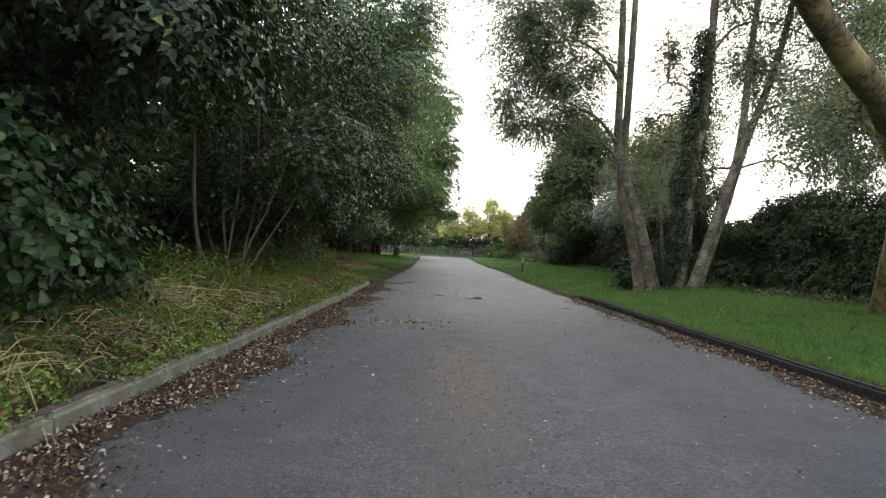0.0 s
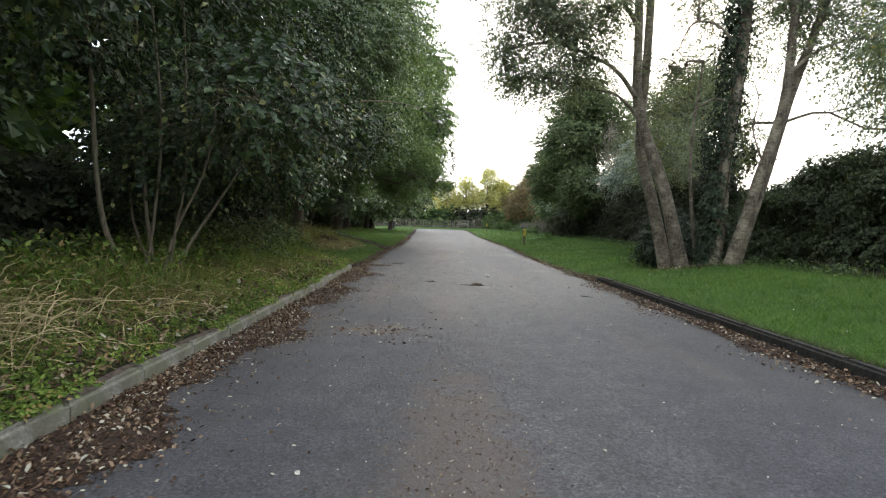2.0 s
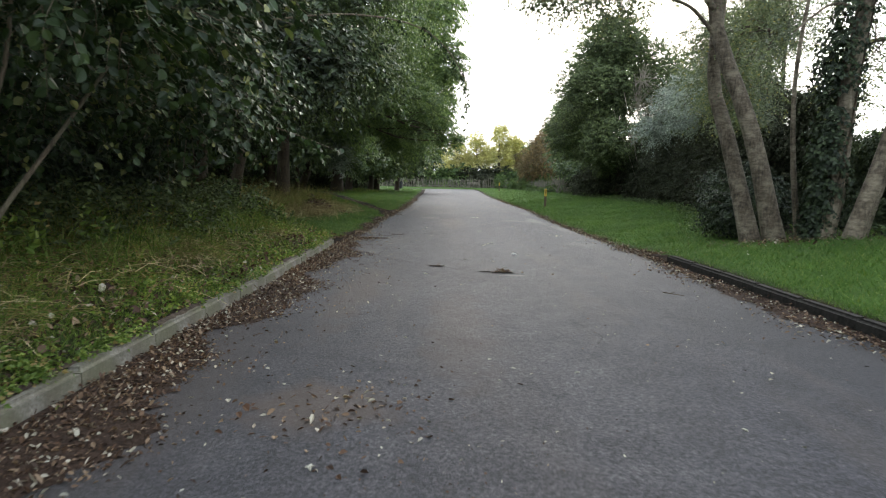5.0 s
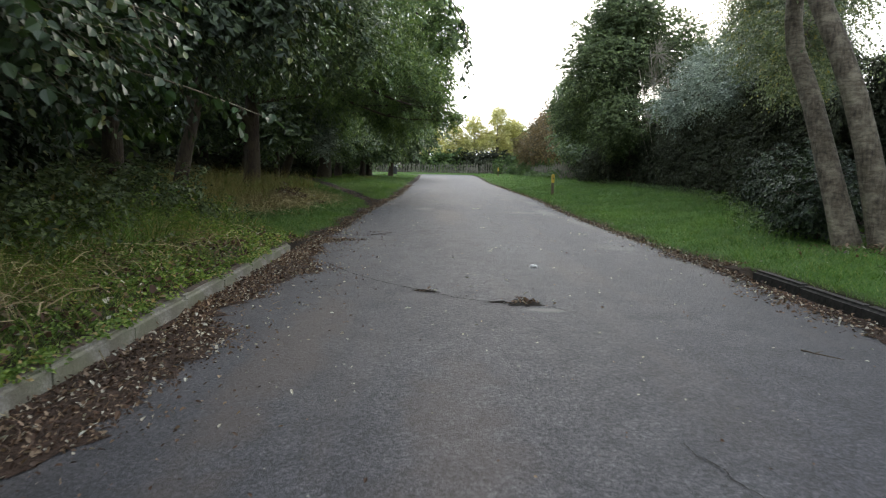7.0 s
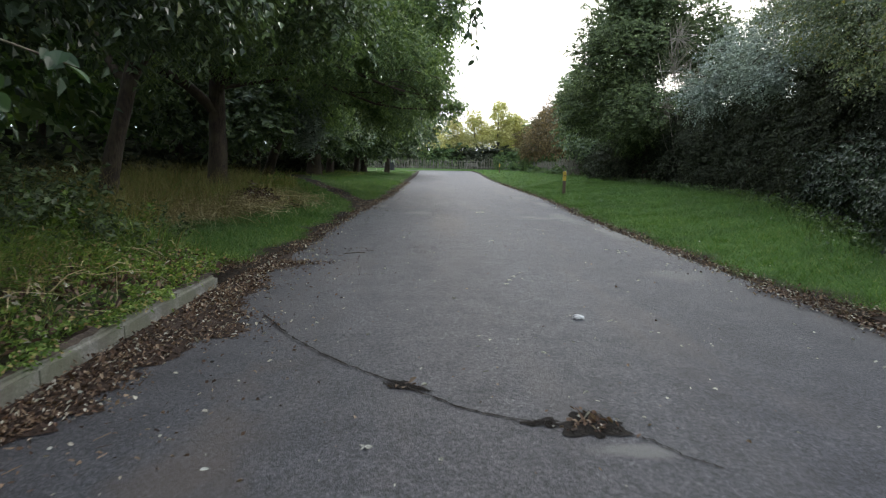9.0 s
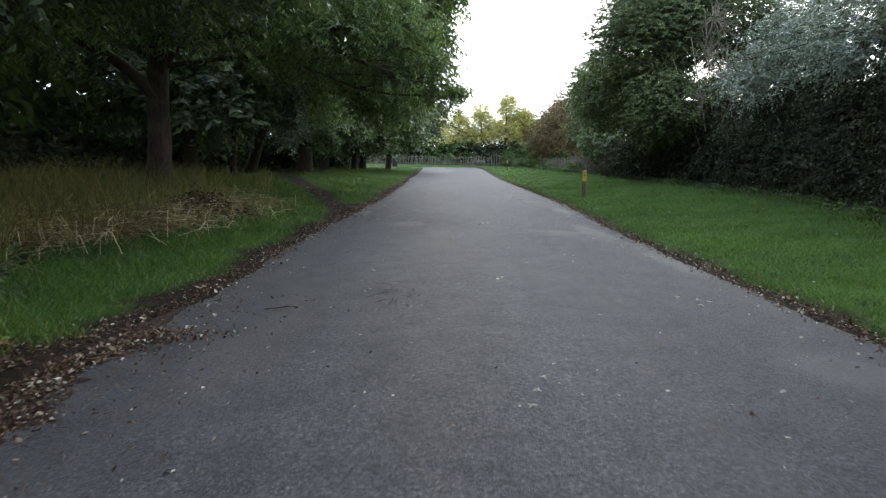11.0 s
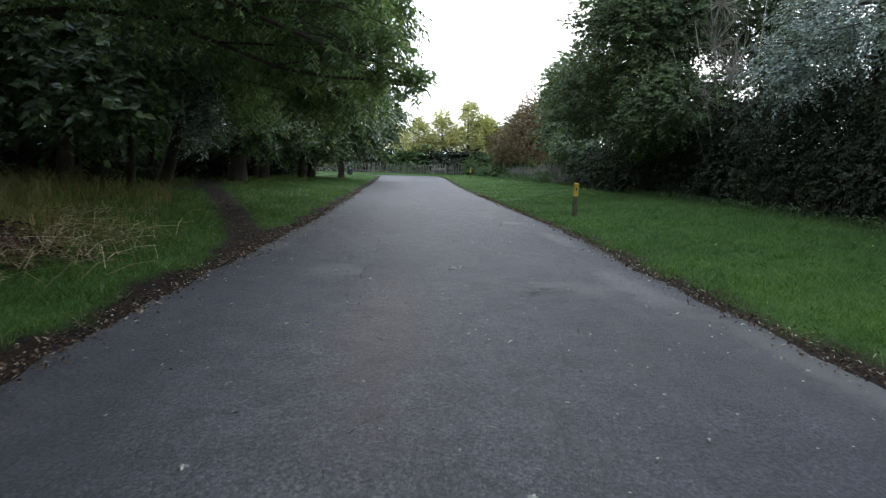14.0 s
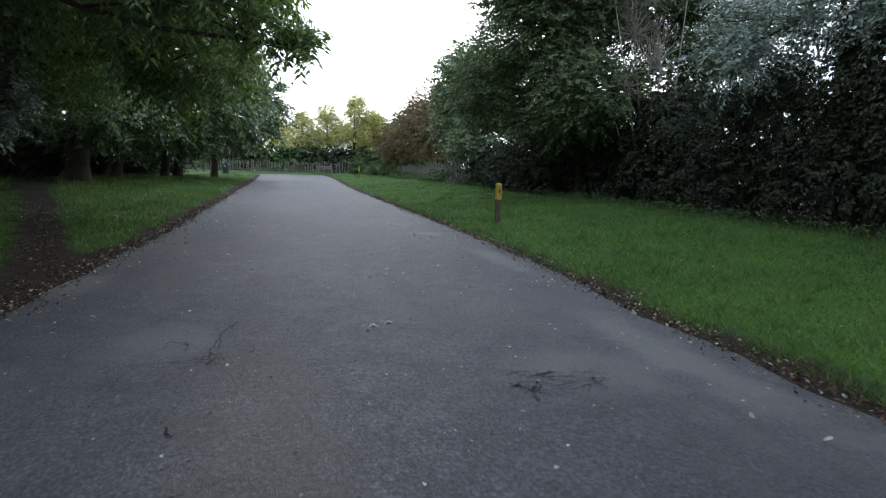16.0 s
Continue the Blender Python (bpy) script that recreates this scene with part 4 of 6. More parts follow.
def ivy_on_stem():
    """Ivy: woody runners up the stem, and leaves thick about them in uneven masses."""
    rng = np.random.default_rng(72)
    o = np.array([5.75, 15.6, 0.5])
    root = tagged(new("ivy"), "dark ivy climbing an alder stem", "ivy")
    root.location = o
    line = smooth_line([(5.78, 15.6, 0.45), (5.87, 15.5, 1.4), (5.95, 15.5, 3.1), (6.2, 15.5, 5.3), (6.3, 15.5, 7.2)], 60)
    for k in range(4):
        b = Buf()
        turn = np.linspace(0, rng.uniform(2, 5), 60) + k * 1.6
        tube(b, line + np.stack([np.cos(turn), np.sin(turn), 0 * turn], -1) * 0.135, 0.02, 0.008, 5, 0.1, rng)
        b.link("runner", BARK_DARK, root, smooth=True, origin=o)
    b = Buf()
    m = 1500
    k = rng.integers(0, 60, m)
    ang = rng.uniform(0, 6.28, m)
    d = np.stack([np.cos(ang), np.sin(ang), rng.uniform(-0.4, 0.2, m)], -1)
    fat = 0.11 + 0.15 * np.sin(np.clip(k / 60 * 3.3 - 0.25, 0, 3.1)) * (0.75 + 0.35 * np.sin(k * 0.55 + ang))
    sprays(b, rng, line[k] + d * (fat * rng.uniform(0.25, 1.0, m))[:, None] + np.array([-0.13, 0.10, 0.0]), d, 0.2, 7, 0.070, 0.060, 0.5, hang=0.5)
    b.link("foliage", IVY, root, origin=o)


ivy_on_stem()
tree("leaning_tree", "leaning tree with golden lichened bark", (6.25, 8.7, gz(6.25, 8.7)),
     [([(6.35, 8.8, gz(6.3, 8.7) - 0.1), (6.05, 8.2, 1.1), (5.4, 7.2, 2.2), (4.53, 6.3, 2.94), (3.5, 5.6, 3.42), (2.78, 5.1, 3.8), (1.9, 4.4, 4.6), (1.2, 3.6, 6.0)], 0.21, 0.10)],
     [(4.9, 7.6, 3.3, 1.3, 1.3, 0.9), (5.8, 9.6, 3.6, 1.5, 1.5, 1.3), (6.0, 6.5, 5.2, 2.0, 2.0, 1.5), (7.5, 9.0, 4.6, 1.8, 2.0, 1.6)],
     "alder", ALDER, BARK_GOLD, cover=0.42, size=1.0, seed=73, gaps=0.2, shell=0.1, haze=0.85, gnarl=0.11, sub=7, limb_r=0.05)

# the dark hedge along the open side, bush by bush; past y 20 the leaf colour carries shade
hedge_rng = np.random.default_rng(80)
hedge_spots = [(10.6, -4.0, 3.4), (10.4, -0.5, 3.2), (10.3, 3.0, 2.7), (10.2, 6.2, 2.7), (10.3, 9.5, 2.7), (10.2, 12.5, 2.5), (10.0, 15.8, 2.3), (9.2, 19.0, 2.1), (8.7, 22.0, 2.5),
               (9.0, 25.0, 2.8), (9.8, 28.2, 3.1), (10.3, 31.4, 2.9), (10.5, 34.6, 3.0), (10.6, 37.8, 2.4), (10.8, 41.0, 2.2), (10.8, 44.4, 2.3), (10.9, 48.0, 2.8)]
for n_t, (x, y, h) in enumerate(hedge_spots):
    z0 = gz(x, y)
    tree("hedge_bush", "dark overgrown hedge bush, dense to the ground", (x, y, z0),
         [([(x, y, z0 - 0.1), (x + 0.2, y, 1.0), (x, y + 0.3, h - 0.8)], 0.06, 0.03)],
         [(x, y, z0 + h * 0.30, 1.6, 2.0, h * 0.34), (x, y + 0.6, z0 + h * 0.62, 1.5, 1.9, h * 0.34), (x - 0.4, y - 0.8, z0 + h * 0.85, 1.0, 1.3, h * 0.2),
          *[(x + hedge_rng.uniform(-0.7, 0.5), y + hedge_rng.uniform(-1.6, 1.6), z0 + h * hedge_rng.uniform(0.7, 1.3 if y > 20 else 1.1), hedge_rng.uniform(0.35, 0.8), hedge_rng.uniform(0.35, 0.9), hedge_rng.uniform(0.25, 0.7)) for _ in range(6)]],
         "ivy", BRUSH_SHADED if y > 20 else HEDGE, BARK_DARK, cover=1.2 if y > 20 else 1.5, seed=100 + n_t, gaps=0.0, size=0.8 if 11 < y < 36 else 1.2, shell=0.35, sub=24, limb_r=0.03, haze=0.8, back=0.15 if y > 20 else 0.35, category="hedge", group="hedge along the verge")
tree("ivy_bush", "low ivy bush beside the alder's foot", (5.3, 18.0, gz(5.3, 18.0)), [straight(5.5, 18.1, 0.8, 0.03, 0.012), straight(6.5, 19.4, 1.1, 0.03, 0.012), straight(7.3, 21.5, 1.2, 0.03, 0.012)], [(5.4, 18.1, 0.75, 0.5, 0.9, 0.55), (6.4, 19.4, 0.9, 0.9, 1.2, 0.8), (7.2, 21.5, 1.0, 0.9, 1.5, 0.9), (7.9, 24.0, 1.0, 0.8, 1.4, 0.9)],
     "ivy", IVY, BARK_DARK, cover=1.3, seed=130, gaps=0.1, size=0.75, category="bush", haze=0.85, shell=0.3)
tree("willow_bush", "silver-leaved willow bush over the hedge", (9.6, 31.6, gz(9.6, 31.6)), [straight(9.6, 31.6, 4.5, 0.1, 0.05)],
     [(8.7, 33.0, 3.7, 1.1, 1.5, 1.0), (9.6, 31.0, 4.4, 1.6, 2.0, 1.2), (8.9, 28.6, 3.9, 1.3, 1.6, 1.0), (10.2, 33.6, 4.9, 1.5, 2.0, 1.2), (10.2, 29.0, 5.4, 1.8, 2.0, 1.3)],
     "silver", SILVER, BARK_DARK, cover=0.75, seed=131, size=1.15, gaps=0.34, shell=0.35, haze=0.5, back=0.3, category="bush")
tree("sallow_tree", "grey-green sallow rising over the silver bush", (11.4, 28.0, gz(11.4, 28)), [straight(11.4, 28.0, 7.0, 0.12, 0.05), straight(11.2, 28.6, 6.0, 0.07, 0.03, (-0.8, 0.6))],
     [(10.6, 27.0, 7.0, 2.0, 2.4, 1.7), (11.8, 31.0, 7.2, 2.0, 2.4, 1.7), (9.6, 25.0, 6.2, 1.6, 2.0, 1.3), (11.4, 34.0, 6.4, 1.6, 1.8, 1.2)],
     "alder", ALDER, BARK_DARK, cover=0.55, seed=138, size=1.15, gaps=0.28, shell=0.2, haze=0.6, back=0.4)
tree("willow_tree", "grey-green willow rising behind the hedge", (9.4, 25.0, gz(9.4, 25)), [straight(9.4, 25.0, 5.6, 0.13, 0.06)],
     [(8.0, 23.6, 4.2, 1.4, 1.8, 1.1), (8.6, 25.6, 4.8, 1.6, 2.0, 1.3), (9.4, 26.8, 4.0, 1.3, 1.6, 1.0), (7.6, 22.4, 3.2, 1.0, 1.2, 0.7), (9.0, 24.0, 3.6, 1.2, 1.4, 0.9), (8.0, 25.5, 5.9, 1.5, 1.6, 1.0), (9.6, 27.5, 6.3, 1.6, 1.8, 1.2)],
     "alder", ALDER, BARK_DARK, cover=0.5, seed=132, size=1.05, gaps=0.3, shell=0.2, haze=0.6)
tree("field_maple", "tall green maple with a rounded crown", (9.8, 42.0, gz(9.8, 42)), [straight(9.8, 42.0, 8.5, 0.2, 0.09)],
     [(8.4, 41.5, 6.2, 2.7, 3.2, 2.3), (10.0, 44.0, 8.2, 3.2, 3.4, 2.6), (8.0, 45.0, 4.4, 2.2, 2.8, 1.8), (8.6, 39.6, 3.6, 1.8, 2.2, 1.4), (11.5, 41.0, 7.0, 2.4, 2.6, 2.0), (9.4, 42.5, 2.9, 2.0, 2.4, 1.2), (12.2, 41.5, 3.9, 2.0, 1.8, 1.4), (13.2, 40.0, 5.6, 1.8, 2.0, 1.6), (9.0, 41.0, 9.0, 2.0, 2.4, 1.6)],
     "oak", OLIVE, BARK_DARK, cover=1.55, seed=133, size=0.8, gaps=0.12, haze=0.45, back=0.6)
tree("dead_shrub", "pale bare shrub tangled above the hedge", (10.4, 39.0, gz(10.4, 39.0)),
     [straight(10.4, 39.0, 6.6, 0.04, 0.012, (-0.9, 0)), straight(10.6, 39.3, 6.0, 0.035, 0.012, (0.5, 0.3)), straight(10.2, 38.8, 5.6, 0.035, 0.012, (-1.3, -0.2)), straight(10.7, 38.8, 6.2, 0.035, 0.012, (0.2, -0.6)), straight(10.3, 39.2, 5.0, 0.03, 0.01, (-1.8, 0.1))],
     [(9.8, 39.0, 5.2, 0.9, 0.9, 1.7), (10.4, 38.8, 4.4, 0.9, 0.9, 1.6), (10.2, 39.2, 6.4, 1.0, 1.0, 1.3), (9.4, 38.8, 3.6, 0.8, 0.8, 1.0)], "alder", ALDER, BARK_PALE, cover=0.06, seed=134, sub=70, limb_r=0.030, category="bush", size=0.9)
# thorn whose leaf colour is darkened for the shaded hollow
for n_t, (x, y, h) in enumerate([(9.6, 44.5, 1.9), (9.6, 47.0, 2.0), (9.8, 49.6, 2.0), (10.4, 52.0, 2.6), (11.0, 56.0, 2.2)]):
    tree("thorn_bush", "tangle of thorn under the maple, leaves darkened for shade", (x, y, gz(x, y)), [straight(x, y, h * 0.7, 0.05, 0.02)], [(x, y, 0.3 + h * 0.42, 1.3, 1.9, h * 0.5), (x + 0.9, y + 1.0, 0.3 + h * 0.4, 1.3, 1.9, h * 0.48)],
         "ivy", BRUSH_SHADED, BARK_DARK, cover=1.25, seed=440 + n_t, size=1.6, gaps=0.0, shell=0.4, haze=0.7, back=0.3, sub=14, limb_r=0.03, category="bush", group="thorn under the maple")
for n_t, (x, y, h) in enumerate([(9.4, 60.5, 1.1), (9.9, 64.5, 0.6), (10.8, 73.0, 0.5), (10.9, 78.5, 0.6), (10.6, 82.5, 0.9), (10.4, 88.5, 1.9), (9.6, 94.0, 1.6), (8.4, 99.5, 2.6)]):
    tree("bramble_bush", "green bramble grown up before the paling fence", (x, y, gz(x, y)), [], [(x, y, 0.1 + h * 0.4, 1.0, 2.0, h * 0.6), (x + 0.3, y + 1.9, 0.1 + h * 0.3, 0.9, 1.6, h * 0.45)],
         "oak", FARLEAF, BARK_DARK, cover=1.1, seed=460 + n_t, size=1.2, gaps=0.1, shell=0.3, category="bush", group="brambles along the side fence")
tree("hawthorn_tree", "hawthorn with rusty autumn leaves", (13.2, 80.0, gz(13.2, 80)), [straight(13.2, 80.0, 5.0, 0.16, 0.07)],
     [(12.8, 76.5, 4.6, 2.6, 3.4, 2.5), (12.4, 82.5, 4.8, 2.8, 3.6, 2.6), (13.0, 79.5, 6.4, 2.6, 3.2, 2.0), (11.4, 88.0, 3.8, 2.4, 3.0, 2.4)], "far", RUST, BARK_DARK, cover=1.2, seed=135, size=0.75, haze=0.6)
tree("hawthorn_tree", "hawthorn turning brown over the paling fence", (13.0, 70.0, gz(13.0, 70)), [straight(13.0, 70.0, 5.0, 0.16, 0.07)],
     [(13.0, 69.5, 4.9, 2.4, 3.4, 2.8), (13.6, 72.5, 6.4, 2.6, 3.2, 2.4)], "far", RUST, BARK_DARK, cover=1.2, seed=137, size=0.7, haze=0.6)
tree("maple_tree", "green maple beside the paling fence", (11.2, 58.0, gz(11.2, 58)), [straight(11.2, 58.0, 7.0, 0.16, 0.07)],
     [(10.4, 54.5, 3.0, 2.2, 3.0, 2.2), (10.6, 55.5, 6.2, 2.2, 3.0, 2.4), (11.2, 60.5, 4.4, 2.6, 3.2, 3.2), (11.4, 62.0, 7.0, 2.4, 3.0, 2.2)], "oak", OAK, BARK_DARK, cover=1.2, seed=136, size=1.5)
for n_t, (x, y, h) in enumerate([(13.5, 90, 7.0), (13.0, 97, 7.5), (13, 50, 4.5), (16, 55, 7), (14, 33, 3.6), (15, 24, 3.8), (17, 12, 4.4)]):
    tree("field_maple", "green shrubby maple in the boundary growth", (x, y, gz(x, y)), [straight(x, y, h * 0.7, 0.12, 0.06)],
         [(x, y, h * 0.36, 2.4, 3.6, h * 0.36), (x + 0.6, y + 1.5, h * 0.72, 2.2, 3.0, h * 0.28)], "far", FARLEAF, BARK_DARK, cover=1.1, seed=140 + n_t, sub=3)

# ---- the far end ----
for n_t, (x, y, h, mt) in enumerate([(2.2, 106, 8.0, YELLOW), (5.4, 107, 9.0, YELLOW), (-1.6, 109, 8.5, YELLOW), (8.8, 106, 10.6, YELLOW), (11.6, 108, 8.6, YELLOW), (11.5, 110, 8.5, FARLEAF), (-9, 107, 7.5, FARLEAF), (-14, 105, 8, FARLEAF),
                                   (-20, 103, 8, FARLEAF), (-27, 102, 9, FARLEAF), (15, 112, 8, FARLEAF), (-36, 100, 9, FARLEAF)]):
    yellow = mt is YELLOW
    tree("robinia_tree" if yellow else "far_tree", "yellow-leaved tree beyond the fence" if yellow else "green tree beyond the fence", (x, y, gz(x, y)),
         [straight(x, y, h * 0.7, 0.42 if x == 8.8 else 0.2, 0.08)],
         [(x - 1, y, h * 0.45, 2.6, 2.0, h * 0.22), (x + 1.2, y + 0.5, h * 0.60, 2.6, 2.0, h * 0.24), (x, y, h * 0.82, 1.9, 1.8, h * 0.18)],
         "far", mt, BARK_GREY if yellow else BARK_DARK, size=0.78 if yellow else 1.3, cover=1.2 if yellow else 1.2, haze=0.5, seed=160 + n_t, gaps=0.34 if yellow else 0.25, shell=0.3, sub=4, group="trees beyond the fence")
for n_t, x in enumerate(range(-60, 24, 6)):
    tree("far_bush", "dark evergreen bush behind the fence", (x, 104, gz(x, 104)), [], [(x, 103.4, 1.4, 4.6, 1.4, 1.8), (x + 2, 104.4, 2.1, 4.2, 1.4, 1.9), (x - 1, 104.0, 1.8, 4.0, 1.4, 1.7)], "far", BRUSH_SHADED if x % 4 else FARLEAF, BARK_DARK,
         cover=1.45, seed=180 + n_t, category="bush", group="bushes behind the fence", gaps=0.0, shell=0.1, size=1.7, haze=0.8)


def fence(name, label, pts, height, step_m, seed):
    """Upright chestnut pales wired between posts."""
    rng = np.random.default_rng(seed)
    root = tagged(new(name), label, "fence")
    p = smooth_line(pts, 60)
    seg = np.concatenate([[0], np.cumsum(np.linalg.norm(np.diff(p, axis=0), axis=1))])
    bm = bmesh.new()
    bmesh.ops.create_cube(bm, size=1.0)
    bmesh.ops.scale(bm, vec=(step_m * 0.42, 0.02, height), verts=bm.verts)
    bmesh.ops.translate(bm, vec=(0, 0, height / 2), verts=bm.verts)
    for v in bm.verts:
        if v.co.z > height * 0.5:
            v.co.x *= 0.55
    pale = part("pale", bm, PALING, root)
    n = int(seg[-1] / step_m)
    for i in range(n):
        s = i * step_m
        x, y = np.interp(s, seg, p[:, 0]), np.interp(s, seg, p[:, 1])
        ob = pale if i == 0 else pale.copy()
        if i:
            scene.collection.objects.link(ob)
        ob.matrix_basis = pose(x, y, gz(x, y) - 0.03, rng.normal(0, 4), rng.normal(0, 5), rng.uniform(-25, 25)) @ Matrix.Diagonal((rng.uniform(0.7, 1.3), 1, rng.uniform(0.72, 1.08) * (1 - 0.12 * math.sin(i * 0.05) ** 2), 1))
    for z in (0.35, height * 0.8):
        b = Buf()
        tube(b, p + [0, 0.03, z + 0.05], 0.015, 0.015, 5)
        b.link("wire", PALING, root)
    return root


fence("paling_fence", "weathered grey paling fence across the drive's end", [(-34, 96, 0), (-10, 99, 0), (0, 100.5, 0), (9, 101, 0)], 1.45, 0.16, 3)
fence("paling_fence", "sagging grey paling fence under the hawthorns", [(10.6, 62, 0), (11.0, 67, 0), (11.6, 76, 0), (11.2, 88, 0), (9.0, 101, 0)], 1.35, 0.15, 4)


def waymark_post(x, y, height, arrow):
    z = gz(x, y)
    root = tagged(new("waymark_post"), "square timber waymark post with a yellow top", "post", "waymark posts along the verge")
    root.location = (x, y, z)
    w = 0.10
    slab("shaft", (w, w, height * 0.62 + 0.05), WOOD, root, (0, 0, height * 0.31 - 0.025), 0.006)
    bm = bmesh.new()
    bmesh.ops.create_cube(bm, size=1.0)
    hh = height * 0.38
    bmesh.ops.scale(bm, vec=(w + 0.008, w + 0.008, hh), verts=bm.verts)
    top = [f for f in bm.faces if f.normal.z > 0.5]
    r = bmesh.ops.inset_region(bm, faces=top, thickness=0.03)
    bmesh.ops.translate(bm, vec=(0, 0, 0.03), verts=top[0].verts)
    bmesh.ops.bevel(bm, geom=[e for e in bm.edges if abs((e.verts[0].co - e.verts[1].co).z) > hh * 0.8], offset=0.006, segments=1, affect="EDGES")
    cap = part("yellow_cap", bm, YELLOW_PAINT, root, "yellow painted cap")
    cap.location = (0, 0, height * 0.62 + hh / 2)
    if arrow:
        bm = bmesh.new()
        pts = [(-0.012, -0.05), (0.012, -0.05), (0.012, 0.0), (0.034, 0.0), (0.0, 0.045), (-0.034, 0.0), (-0.012, 0.0)]
        f = bm.faces.new([bm.verts.new((px, 0, pz)) for px, pz in pts])
        ext = bmesh.ops.extrude_face_region(bm, geom=[f])
        bmesh.ops.translate(bm, vec=(0, -0.004, 0), verts=[v for v in ext["geom"] if isinstance(v, bmesh.types.BMVert)])
        a = part("arrow", bm, BLACK, cap, "black arrow")
        a.location = (0, -w / 2 - 0.006, 0.02)
    root.rotation_euler = (0, 0, radians(4))


waymark_post(4.41, 34.73, 0.82, True)
waymark_post(6.5, 79.5, 0.95, False)


def bench():
    root = tagged(new("park_bench"), "small grey timber bench before the fence", "bench")
    root.location = (4.6, 98.0, gz(4.6, 98))
    for s in (-0.75, 0.75):
        slab("leg", (0.09, 0.45, 0.42), PALING, root, (s, 0, 0.21))
        slab("back_post", (0.08, 0.07, 0.85), PALING, root, (s, 0.22, 0.43))
    for k in range(3):
        slab("seat_slat", (1.8, 0.13, 0.04), PALING, root, (0, -0.15 + 0.15 * k, 0.44))
    for k in range(2):
        slab("back_slat", (1.8, 0.03, 0.12), PALING, root, (0, 0.2, 0.6 + 0.17 * k))


bench()


def litter_bin():
    root = tagged(new("litter_bin"), "dark litter bin beside the bend", "bin")
    root.location = (-5.2, 84.0, gz(-5.2, 84.0))
    bm = bmesh.new()
    bmesh.ops.create_cone(bm, cap_ends=True, segments=20, radius1=0.27, radius2=0.3, depth=0.9)
    bmesh.ops.translate(bm, vec=(0, 0, 0.45), verts=bm.verts)
    part("body", bm, BLACK, root)
    bm = bmesh.new()
    bmesh.ops.create_cone(bm, cap_ends=True, segments=20, radius1=0.33, radius2=0.2, depth=0.16)
    part("lid", bm, BLACK, root).location = (0, 0, 0.98)


litter_bin()


def log_pile():
    rng = np.random.default_rng(9)
    for k in range(18):
        b = Buf()
        a = np.array([9.3 + rng.uniform(-0.6, 0.6), 55.5 + rng.uniform(-0.8, 0.8), 0.35 + rng.uniform(0, 0.3)])
        d = np.array([rng.uniform(-0.9, 0.9), rng.uniform(-0.6, 0.6), rng.uniform(0.5, 1.5)])
        tube(b, smooth_line([a, a + d * 0.5 + rng.normal(0, 0.06, 3), a + d], 6), 0.05, 0.025, 7, 0.08, rng)
        o = b.link("dead_branch", PALING, origin=a)
        o.location = a
        tagged(o, "grey dead branch propped against the hedge", "branch", "brushwood by the fence")


log_pile()

# ---- kerbs ----


def kerb_block(length):
    bm = bmesh.new()
    bmesh.ops.create_cube(bm, size=1.0)
    bmesh.ops.scale(bm, vec=(0.125, length - 0.012, 0.30), verts=bm.verts)
    bmesh.ops.bevel(bm, geom=[e for e in bm.edges if e.verts[0].co.z > 0 and e.verts[1].co.z > 0], offset=0.028, segments=3, affect="EDGES")
    return bm


def kerb(name, label, side, y0, y1, mat, top, seed):
    rng = random.Random(seed)
    root = tagged(new(name), label, "kerb", kind="structure")
    first = part("kerb_stone", kerb_block(0.915), mat, root)
    edge = (lambda v: float(edge_left(v)) - 0.0625) if side < 0 else (lambda v: float(edge_right(v)) + 0.0625)
    y, k = y0, 0
    while y < y1:
        a, b = edge(y - 0.4575), edge(y + 0.4575)
        ob = first if k == 0 else first.copy()
        if k:
            scene.collection.objects.link(ob)
        ob.matrix_basis = pose((a + b) / 2 + rng.uniform(-0.003, 0.003), y, top - 0.15 + rng.uniform(-0.004, 0.004), rng.uniform(-0.25, 0.25), rng.uniform(-0.8, 0.8), -math.degrees(math.atan2(b - a, 0.915)))
        y += 0.915
        k += 1


kerb("kerb_left", "pale weathered concrete kerb stones with dirt in the joints", -1, -9.0, 17.0, KERB, 0.145, 1)
kerb("kerb_right", "dark moss-stained concrete kerb stones", 1, -9.0, 14.9, KERB_DARK, 0.14, 2)

# ---- grass, weeds, litter ----


def blades(buf, rng, x, y, h, w, lean=0.5, simple=False):
    n = len(x)
    z = ground_z(x, y)
    a = rng.uniform(0, 6.283, n)
    b = rng.uniform(0, 6.283, n)
    hh = h * rng.uniform(0.5, 1.3, n)
    p = np.stack([x, y, z - 0.01], -1)
    s = np.stack([np.cos(a), np.sin(a), np.zeros(n)], -1) * (w * rng.uniform(0.6, 1.4, n))[:, None] * 0.5
    ln = (lean * rng.uniform(0.1, 1.0, n) * hh)[:, None] * np.stack([np.cos(b), np.sin(b), np.zeros(n)], -1)
    mid = p + ln * 0.35 + np.stack([np.zeros(n), np.zeros(n), hh * 0.6], -1)
    tip = p + ln + np.stack([np.zeros(n), np.zeros(n), hh], -1)
    v = np.stack([p - s, p + s, mid + s * 0.6, tip, mid - s * 0.6], 1).reshape(-1, 3)
    if simple:
        buf.add(np.stack([p - s, p + s, tip], 1).reshape(-1, 3), np.arange(n * 3).reshape(-1, 3))
        return
    i = np.arange(n)[:, None] * 5
    n0 = buf.n
    buf.add(v, i + np.array([[0, 1, 2, 4]]))
    buf.f.append(i + np.array([[4, 2, 3]]) + n0)


def scatter(rng, n, x0, x1, y0, y1):
    return rng.uniform(x0, x1, n), rng.uniform(y0, y1, n)


